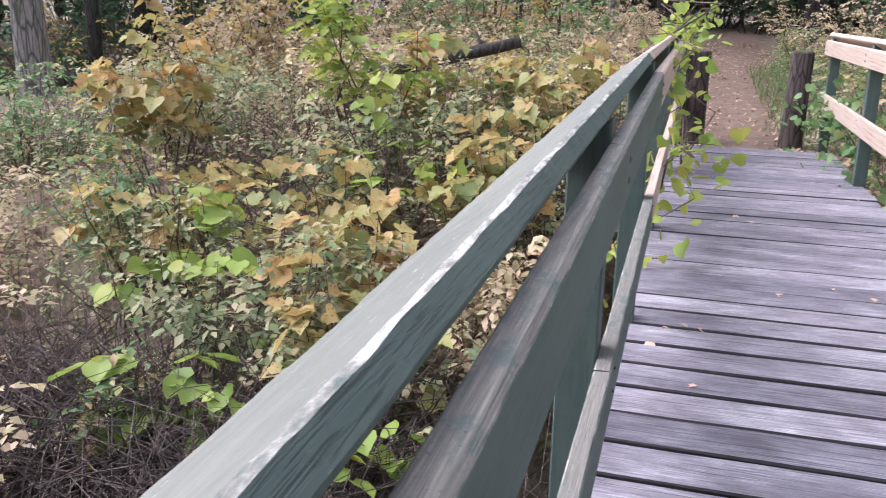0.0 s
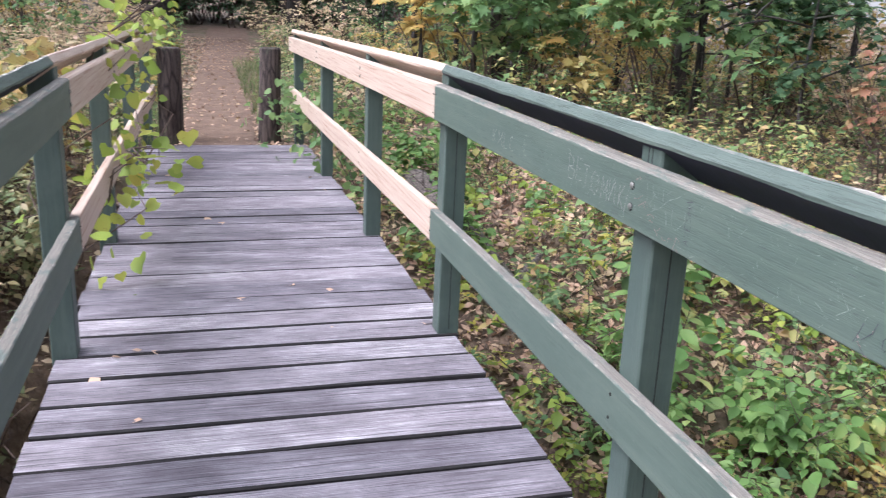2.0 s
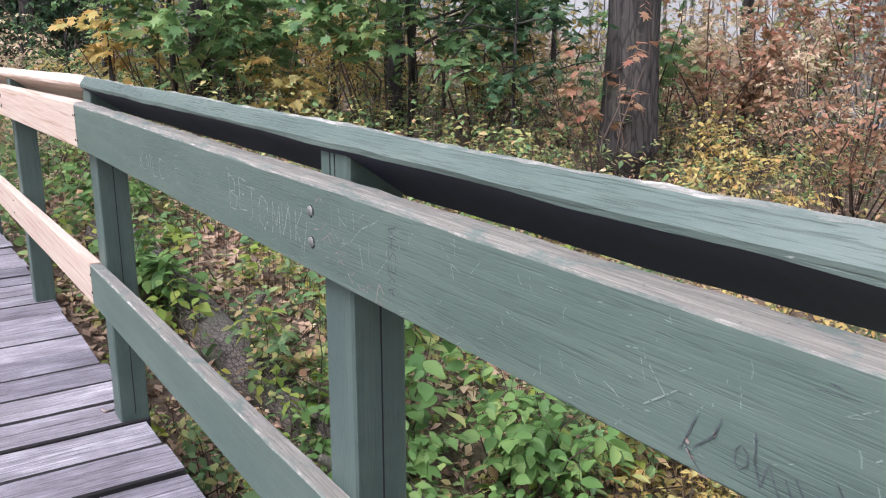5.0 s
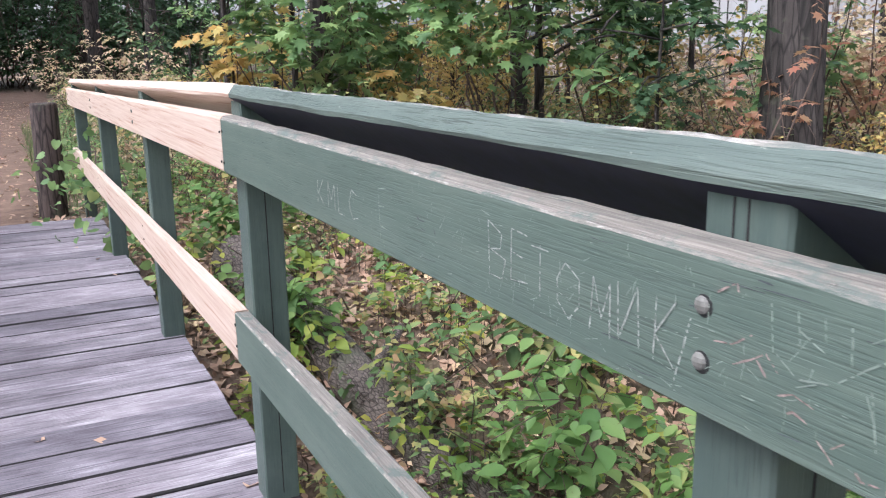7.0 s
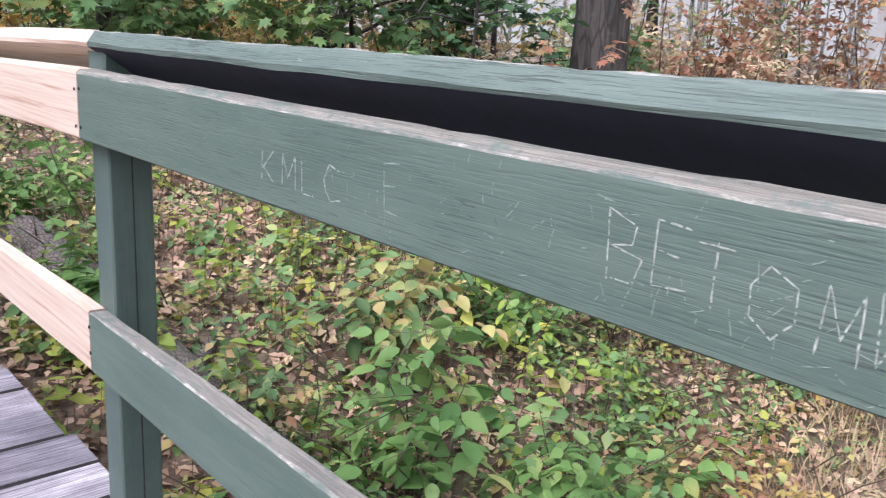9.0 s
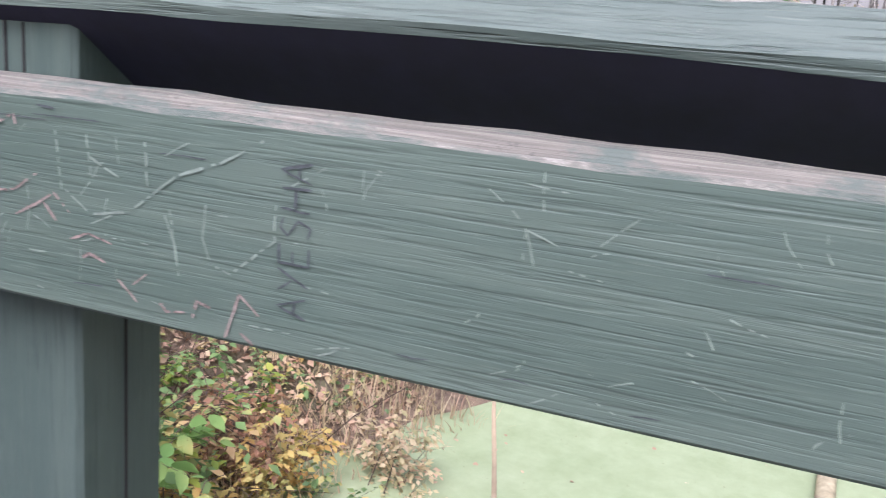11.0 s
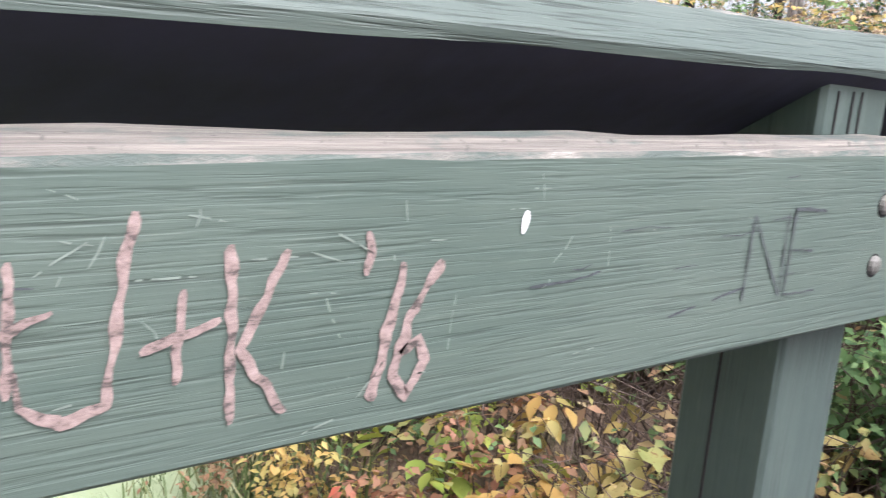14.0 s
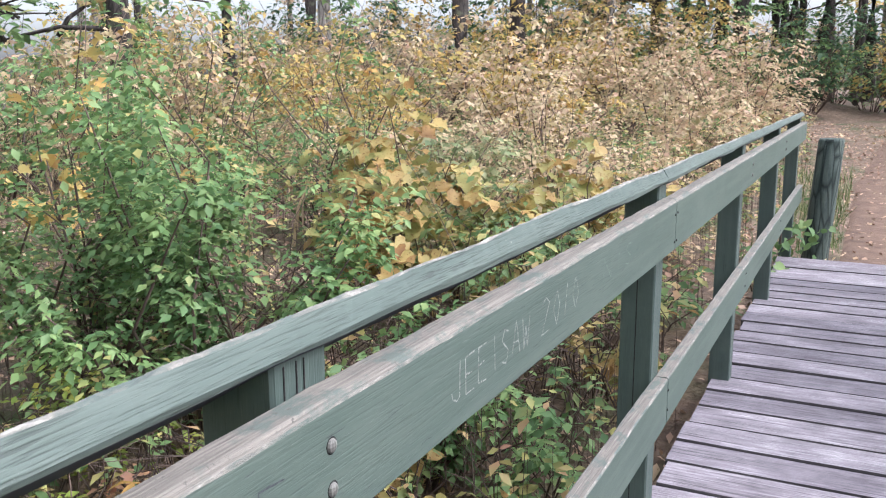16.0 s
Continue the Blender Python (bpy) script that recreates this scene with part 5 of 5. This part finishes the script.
def vine(name, line, n, size, mat, label, seed, spread=0.12):
    rng = np.random.default_rng(seed)
    v = thing(name, label, "vine", line[0])
    L = np.array(line) - np.array(line[0])
    part("branchwork", stems_bm([(tuple(a), tuple(b)) for a, b in zip(L, L[1:])] + [(tuple(a), tuple(b + np.array((0.1, 0.1, 0.06)))) for a, b in zip(L, L[1:])], 0.006, 0.2, 4, random.Random(seed)), TWIG, v)
    i = rng.integers(0, len(L) - 1, n)
    f = rng.uniform(0, 1, n)[:, None]
    P = L[i] * (1 - f) + L[i + 1] * f + rng.normal(0, spread, (n, 3))
    ob = new("foliage", leaves_mesh("foliage", P, size * rng.uniform(0.5, 1.25, n), HEART, mat, rng=rng))
    ob.parent = v


vine("climbing_vine", [(-1.4, 2.2, -0.1), (-1.3, 2.6, 0.35), (-1.15, 3.0, 0.45), (-1.22, 3.6, 0.3), (-1.28, 4.3, 0.7)], 75, 0.088, L_LIME, "green vine climbing through the railing onto the deck", 31)
vine("climbing_vine", [(-1.5, 2.4, 0.1), (-1.42, 2.9, 0.8), (-1.33, 3.6, 1.08), (-1.3, 4.6, 1.12), (-1.3, 5.6, 1.0)], 80, 0.07, L_LIME, "yellowing vine grown over the handrail's end", 32, 0.13)
vine("climbing_vine", [(-1.5, 5.0, -0.1), (-1.42, 5.5, 0.6), (-1.36, 6.0, 1.05), (-1.25, 6.4, 1.15)], 110, 0.07, L_LIME, "green vine over the railing's end", 33, 0.12)
vine("climbing_vine", [(0.3, 5.0, -0.2), (0.15, 5.8, 0.1), (0.1, 6.6, 0.3), (-0.2, 7.3, 0.25)], 240, 0.075, L_GREEN, "green creeper at the foot of the railing", 34, 0.16)
vine("climbing_vine", [(0.2, -7.2, -0.2), (0.1, -7.9, 0.05), (-0.1, -8.5, 0.1)], 120, 0.07, L_GREEN, "green creeper at the deck's end", 35, 0.12)

rng = np.random.default_rng(44)
P = np.stack([rng.uniform(-1.3, 0.05, 16), rng.uniform(0.5, 6.5, 16), np.zeros(16)], 1)
P[:, 2] = [deck_z(y) + 0.006 for y in P[:, 1]]
for i, p in enumerate(list(P) + [np.array((-1.22, 1.55, 0.008)), np.array((-1.15, 1.6, 0.008))]):
    me = leaves_mesh("fallen_leaf", np.zeros((1, 3)), np.array([rng.uniform(0.03, 0.08)]), OVATE, L_LITTER, 0.1, rng=rng)
    ob = tagged(new("fallen_leaf", me), "dry brown leaf lying on the deck", "leaf", "leaves on the deck")
    ob.location = tuple(p)


# ---- writing cut, scratched and inked into the east railing ----
GLYPHS = {
    "A": [((0, 0), (0.5, 1), (1, 0)), ((0.2, 0.4), (0.8, 0.4))], "B": [((0, 0), (0, 1), (0.7, 0.85), (0.6, 0.55), (0, 0.5), (0.8, 0.35), (0.7, 0.05), (0, 0))],
    "C": [((0.9, 0.9), (0.3, 1), (0, 0.6), (0.05, 0.25), (0.4, 0), (0.95, 0.08))], "E": [((0.9, 1), (0, 1), (0, 0), (0.9, 0)), ((0, 0.52), (0.7, 0.52))],
    "H": [((0, 0), (0, 1)), ((1, 0), (1, 1)), ((0, 0.5), (1, 0.5))], "I": [((0.5, 0), (0.5, 1))], "J": [((0.8, 1), (0.75, 0.1), (0.45, 0), (0.05, 0.12), (0, 0.3))],
    "K": [((0, 0), (0, 1)), ((0.9, 1), (0.05, 0.45), (0.9, 0))], "L": [((0, 1), (0, 0), (0.8, 0))], "M": [((0, 0), (0.1, 1), (0.5, 0.3), (0.9, 1), (1, 0))],
    "N": [((0, 0), (0, 1), (1, 0), (1, 1))], "\u0418": [((0, 1), (0.05, 0), (0.9, 1), (1, 0))], "O": [((0.4, 1), (0.05, 0.7), (0.1, 0.2), (0.5, 0), (0.9, 0.3), (0.9, 0.75), (0.4, 1))], "S": [((0.9, 0.9), (0.4, 1), (0.1, 0.75), (0.8, 0.35), (0.6, 0), (0, 0.1))],
    "T": [((0.5, 0), (0.5, 1)), ((0, 1), (1, 1))], "U": [((0, 1), (0.1, 0.2), (0.5, 0), (0.9, 0.2), (1, 1))], "W": [((0, 1), (0.25, 0), (0.5, 0.7), (0.75, 0), (1, 1))], "Y": [((0, 1), (0.5, 0.5)), ((1, 1), (0.3, 0))],
    "+": [((0.5, 0.15), (0.55, 0.9)), ((0, 0.45), (1, 0.6))], "'": [((0.5, 1), (0.4, 0.7))], "1": [((0.6, 1), (0.3, 0))], "6": [((0.8, 1), (0.25, 0.5), (0.1, 0.15), (0.5, 0), (0.85, 0.2), (0.6, 0.42), (0.2, 0.35))],
    "2": [((0, 0.8), (0.4, 1), (0.85, 0.75), (0, 0), (0.9, 0)),], "0": [((0.5, 1), (0.1, 0.5), (0.5, 0), (0.9, 0.5), (0.5, 1))]}


def stroke(bm, pts, width, rnd, x=-0.0013, skip=0.0):
    """A rough groove or line on the board's inner face, through (y, z) points; skip: the share where only the raised grain is marked."""
    fine = []
    for (a, b), (c, d) in zip(pts, pts[1:]):
        n = max(2, int(math.hypot(c - a, d - b) / 0.0026))
        fine += [(a + (c - a) * i / n, b + (d - b) * i / n) for i in range(n)]
    fine.append(pts[-1])
    left, right = [], []
    phase = rnd.uniform(0, 50)
    for i, (y, z) in enumerate(fine):
        p, q = fine[max(i - 1, 0)], fine[min(i + 1, len(fine) - 1)]
        dy, dz = q[0] - p[0], q[1] - p[1]
        ln = math.hypot(dy, dz) or 1
        w = width * (0.72 + 0.5 * noise.noise((i * 0.22, phase, 0.0))) * (0.5 if i in (0, len(fine) - 1) else 1) / 2
        jy, jz = width * 0.3 * noise.noise((i * 0.3, phase, 3.0)), width * 0.3 * noise.noise((i * 0.3, phase, 7.0))
        left.append(bm.verts.new((x, y - dz / ln * w + jy, z + dy / ln * w + jz)))
        right.append(bm.verts.new((x, y + dz / ln * w + jy, z - dy / ln * w + jz)))
    for i in range(len(fine) - 1):
        if rnd.random() < skip:
            continue
        bm.faces.new((left[i], right[i], right[i + 1], left[i + 1]))


def word(text, y, z, w, h, width, mat, label, seed, slant=0.0, drop=0.0, turn=False, gap=1.35):
    """Letters side by side: y is the left end as read from the deck, z the middle of the first letter."""
    rnd = random.Random(seed)
    for i, ch in enumerate(text):
        bm = bmesh.new()
        for j, line in enumerate(GLYPHS[ch]):
            pts = []
            for u, t in line:
                u2 = (u + gap * i + rnd.uniform(-0.06, 0.06)) * w + slant * (t - 0.5) * h
                v2 = (t - 0.5 + rnd.uniform(-0.04, 0.04)) * h + drop * i
                pts.append((y - u2, z + v2) if not turn else (y + v2, z + u2))
            stroke(bm, pts, width, rnd, -0.0012 - 0.0002 * j, (0.14 if h > 0.03 else 0.05) if mat in (SCRATCH, PALE) else 0.0)
        part("letter", bm, mat, RAIL_EAST, label)


def mark(lines, width, mat, label, seed, skip=0.0):
    """Single cuts or pen lines, each a part of its own."""
    rnd = random.Random(seed)
    for line in lines:
        bm = bmesh.new()
        stroke(bm, line, width, rnd, -0.0012, skip)
        part("carving", bm, mat, RAIL_EAST, label)


word("KMLC", 0.907, 0.93, 0.036, 0.043, 0.0026, PALE, "pale letters scratched through the paint", 1, gap=1.38)
word("E", 0.637, 0.943, 0.028, 0.055, 0.0026, SCRATCH, "pale letter scratched through the paint", 2)
for i, (ch, y, z, w, h) in enumerate((("B", 0.324, 0.946, 0.04, 0.06), ("E", 0.277, 0.949, 0.036, 0.052), ("T", 0.238, 0.942, 0.032, 0.05), ("O", 0.197, 0.934, 0.044, 0.052), ("M", 0.14, 0.931, 0.03, 0.05), ("\u0418", 0.101, 0.934, 0.03, 0.052), ("K", 0.052, 0.931, 0.028, 0.056))):
    word(ch, y, z, w, h, 0.0019, PALE, "white letter scratched through the paint", 30 + i)
mark((((0.027, 0.896), (0.018, 0.926), (0.011, 0.953)),), 0.0022, PALE, "white scratch through the paint", 40, 0.25)
word("J", -0.984, 0.943, 0.049, 0.082, 0.0062, GOUGE, "pink letter gouged into the wood", 4)
word("+", -1.03, 0.941, 0.038, 0.066, 0.0048, GOUGE, "pink mark gouged into the wood", 5)
word("J", -1.055, 0.944, 0.042, 0.078, 0.0054, GOUGE, "pink letter gouged into the wood", 6, 0.1)
word("+", -1.094, 0.935, 0.032, 0.054, 0.0048, GOUGE, "pink mark gouged into the wood", 7)
word("K", -1.133, 0.93, 0.027, 0.078, 0.0062, GOUGE, "pink letter gouged into the wood", 8)
mark((((-1.194, 0.972), (-1.196, 0.962), (-1.194, 0.952)),), 0.006, GOUGE, "pink fleck gouged into the wood", 9)
word("16", -1.196, 0.925, 0.022, 0.064, 0.0066, GOUGE, "pink figures gouged into the wood", 10, 0.12, gap=0.7)
word("I", -1.268, 0.971, 0.03, 0.012, 0.0048, plain("white_paint_fleck", (0.8, 0.8, 0.78), 0.6), "fleck of white paint on the board", 11)
mark((((-0.691, 0.924), (-0.684, 0.906), (-0.676, 0.889)), ((-0.715, 0.931), (-0.708, 0.914), (-0.69, 0.898)), ((-0.682, 0.899), (-0.69, 0.888), (-0.702, 0.878))), 0.0022, INK, "dark pen stroke of a letter on the green board", 12)
word("O", -0.728, 0.908, 0.013, 0.019, 0.0018, INK, "dark pen letter on the green board", 13)
mark((((-0.744, 0.932), (-0.7455, 0.908), (-0.752, 0.892), (-0.757, 0.913), (-0.768, 0.889)), ((-0.771, 0.907), (-0.782, 0.887)), ((-0.778, 0.912), (-0.788, 0.897), (-0.801, 0.886)), ((-0.796, 0.908), (-0.812, 0.888)), ((-0.809, 0.921), (-0.82, 0.903), (-0.837, 0.888)), ((-0.829, 0.922), (-0.838, 0.908), (-0.85, 0.9)), ((-0.864, 0.927), (-0.853, 0.905), (-0.851, 0.879))), 0.0021, INK, "dark pen stroke of a letter on the green board", 14)
mark((((-0.681, 0.903), (-0.686, 0.899)), ((-0.684, 0.894), (-0.692, 0.887)), ((-0.708, 0.918), (-0.71, 0.914)), ((-0.698, 0.8785), (-0.707, 0.8785))), 0.0035, GOUGE, "pink fleck where the paint has chipped", 15)
for i, (ch, y, z, w, h) in enumerate((("C", -0.859, 0.9, 0.014, 0.027), ("E", -0.877, 0.902, 0.015, 0.016), ("C", -0.896, 0.899, 0.015, 0.022), ("I", -0.914, 0.896, 0.013, 0.015), ("L", -0.928, 0.895, 0.017, 0.016))):
    word(ch, y, z, w, h, 0.0012, SCRATCH, "faint letter scratched in the paint", 50 + i)
word("AYESHA", -0.228, 0.9, 0.0115, 0.018, 0.0018, INK, "dark pen letters written upwards", 16, turn=True, gap=1.3)
word("NE", -1.47, 0.938, 0.038, 0.058, 0.0022, INK, "dark letters scratched into the board", 17, gap=1.2)
word("JEEISAW", -1.89, 0.938, 0.03, 0.05, 0.0026, PALE, "pale letters scratched through the paint", 18, gap=1.33)
word("2010", -2.215, 0.942, 0.04, 0.056, 0.0028, PALE, "pale figures scratched through the paint", 19, gap=1.25)
word("NIS", -2.56, 0.945, 0.055, 0.045, 0.0026, SCRATCH, "faint letters scratched through the paint", 20, gap=1.5)
mark((((-0.172, 0.96), (-0.17, 0.935), (-0.176, 0.921), (-0.189, 0.918), (-0.216, 0.941), (-0.216, 0.961)), ((-0.073, 0.95), (-0.091, 0.938), (-0.119, 0.943), (-0.151, 0.968), (-0.18, 0.979), (-0.212, 0.997)), ((-0.147, 0.951), (-0.154, 0.911)), ((-0.089, 0.985), (-0.092, 0.961)), ((-0.09, 0.972), (-0.114, 0.962)), ((-0.11, 0.986), (-0.112, 0.97)), ((-0.13, 0.988), (-0.132, 0.96)), ((-0.066, 0.985), (-0.07, 0.95)), ((-0.635, 0.955), (-0.666, 0.922)), ((-0.671, 0.938), (-0.637, 0.914))), 0.0018, SCRATCH, "pale scratch through the paint", 41, 0.3)
mark((((-0.013, 0.979), (-0.034, 0.991), (-0.037, 0.982)), ((-0.014, 0.942), (-0.033, 0.945), (-0.051, 0.957)), ((-0.034, 0.93), (-0.05, 0.938), (-0.064, 0.947), (-0.076, 0.936)), ((-0.056, 0.94), (-0.066, 0.93)), ((-0.076, 0.921), (-0.09, 0.926), (-0.107, 0.922)), ((-0.083, 0.909), (-0.09, 0.914), (-0.102, 0.91)), ((-0.111, 0.902), (-0.125, 0.89)), ((-0.122, 0.9), (-0.132, 0.908)), ((-0.136, 0.899), (-0.146, 0.888), (-0.159, 0.89)), ((-0.164, 0.888), (-0.167, 0.898), (-0.179, 0.895)), ((-0.186, 0.88), (-0.195, 0.907), (-0.21, 0.895)), ((-0.194, 0.886), (-0.205, 0.879))), 0.0021, GOUGE, "short pink cut in the board", 42, 0.15)
mark((((0.512, 0.949), (0.5, 0.9465), (0.488, 0.947)), ((0.5, 0.937), (0.486, 0.935)), ((0.463, 0.944), (0.458, 0.934)), ((-1.29, 0.937), (-1.32, 0.938), (-1.34, 0.941)), ((-1.4, 0.908), (-1.425, 0.912)), ((-1.44, 0.914), (-1.47, 0.919)), ((-0.795, 0.988), (-0.806, 0.987)), ((-0.052, 0.998), (-0.066, 0.997))), 0.0019, INK, "dark split in the board", 43)
rnd = random.Random(20)
bm = bmesh.new()
stroke(bm, [(-0.863, 0.968), (-0.879, 0.961), (-0.894, 0.951), (-0.922, 0.944)], 0.0046, rnd)
part("carving", bm, GOUGE, RAIL_EAST, "slanting pink gouge in the board")
bm = bmesh.new()
for i in range(230):
    y, z = rnd.uniform(-1.35, 0.75), rnd.uniform(0.885, 0.99)
    a = rnd.choice((rnd.gauss(1.4, 0.25), rnd.gauss(0.1, 0.2), rnd.gauss(-0.7, 0.3)))
    r = rnd.uniform(0.006, 0.028)
    y2, z2 = y + r * math.cos(a), min(0.998, max(0.881, z + r * math.sin(a)))
    stroke(bm, [(y, z), ((y + y2) / 2 + rnd.uniform(-0.002, 0.002), (z + z2) / 2), (y2, z2)], 0.0011, rnd, -0.0012, 0.35)
tagged(part("scratch_patch", bm, SCRATCH, RAIL_EAST, "many faint scratches in the paint"), kind="stuff")
bm = bmesh.new()
for i in range(60):
    y, z = rnd.uniform(-3.2, 1.5), rnd.uniform(0.885, 0.995)
    r = rnd.uniform(0.01, 0.05)
    stroke(bm, [(y, z), (y - r / 2, z + rnd.uniform(-0.001, 0.0015)), (y - r, z + rnd.uniform(-0.001, 0.002))], 0.0009, rnd, -0.0011)
tagged(part("check_patch", bm, INK, RAIL_EAST, "short dark checks in the wood"), kind="stuff")
for y in (1.626, 0.0, -1.626, -3.252):
    bm = bmesh.new()
    boxed(bm, 0.083, 0.0855, y - 0.0452, y - 0.0443, 0.02, 0.86)
    boxed(bm, 0.083, 0.0855, y + 0.0443, y + 0.0452, 0.02, 0.86)
    part("crack", bm, GRIME_SHADE, RAIL_EAST, "long dark split down the post")
for y in (-1.627, 0.0):
    for dy in (-0.004, 0.011) if y == 0 else (-0.012, 0.0, 0.02):
        bm = bmesh.new()
        boxed(bm, 0.0368, 0.0376, y + dy - 0.0008, y + dy + 0.0008, 1.004, 1.044)
        part("crack", bm, GRIME_SHADE, RAIL_EAST, "dark crack in the post top")

# ---- deck: planks last, each its own board on shared meshes ----
deck = thing("bridge_deck", "weathered grey plank deck of the footbridge", "deck", (0, 0, 0), kind="structure")
for bx in (-1.2, -0.98, -0.76, -0.54, -0.32, -0.1):
    bm = bmesh.new()
    boxed(bm, bx - 0.105, bx + 0.105, -7.9, 6.8, -0.36, -0.19, 0.006)
    part("beam", bm, BEAM, deck)


def plank_mesh(seed):
    bm = bmesh.new()
    rnd = random.Random(seed)
    c, w, h, half = 0.006, 0.094, 0.04, 0.76
    prof = [(-w + c, -h), (w - c, -h), (w, -h + c), (w, -c), (w - c, 0), (-w + c, 0), (-w, -c), (-w, -h + c)]
    rings = []
    for i in range(7):
        x = -half + 2 * half * i / 6
        wob = 0.004 * noise.noise((x * 2, seed * 3.3, 0))
        rings.append([bm.verts.new((x, py + wob + (0.002 * noise.noise((x * 5, j, seed))), pz + 0.002 * noise.noise((x * 3, seed, j)))) for j, (py, pz) in enumerate(prof)])
    for a, b in zip(rings, rings[1:]):
        for j in range(8):
            # all but the top near black: grime plus the painted shade between planks
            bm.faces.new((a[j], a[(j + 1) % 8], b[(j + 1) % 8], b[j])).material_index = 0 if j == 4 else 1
    bm.faces.new(list(reversed(rings[0])))
    bm.faces.new(rings[-1])
    bmesh.ops.recalc_face_normals(bm, faces=bm.faces)
    me = bpy.data.meshes.new("plank")
    bm.to_mesh(me)
    bm.free()
    me.materials.append(DECK)
    me.materials.append(GRIME_SHADE)
    return me


planks = [plank_mesh(s) for s in range(6)]
rnd = random.Random(9)
y = -7.85
while y < 6.75:
    ob = new("plank", planks[rnd.randrange(6)])
    ob.parent = deck
    slope = -0.02 if y > 1.7 else (0.006 if y < -3.25 else (0.0095 if y < -1.63 else 0.0))
    ob.matrix_basis = pose(-0.645 + rnd.uniform(-0.012, 0.012), y, deck_z(y) - 0.002 + rnd.uniform(-0.003, 0.003), math.degrees(slope) + rnd.uniform(-0.5, 0.5), rnd.uniform(-0.15, 0.15), rnd.uniform(-0.25, 0.25) + rnd.choice((0, 180)))
    y += 0.2025 + rnd.uniform(-0.003, 0.003)
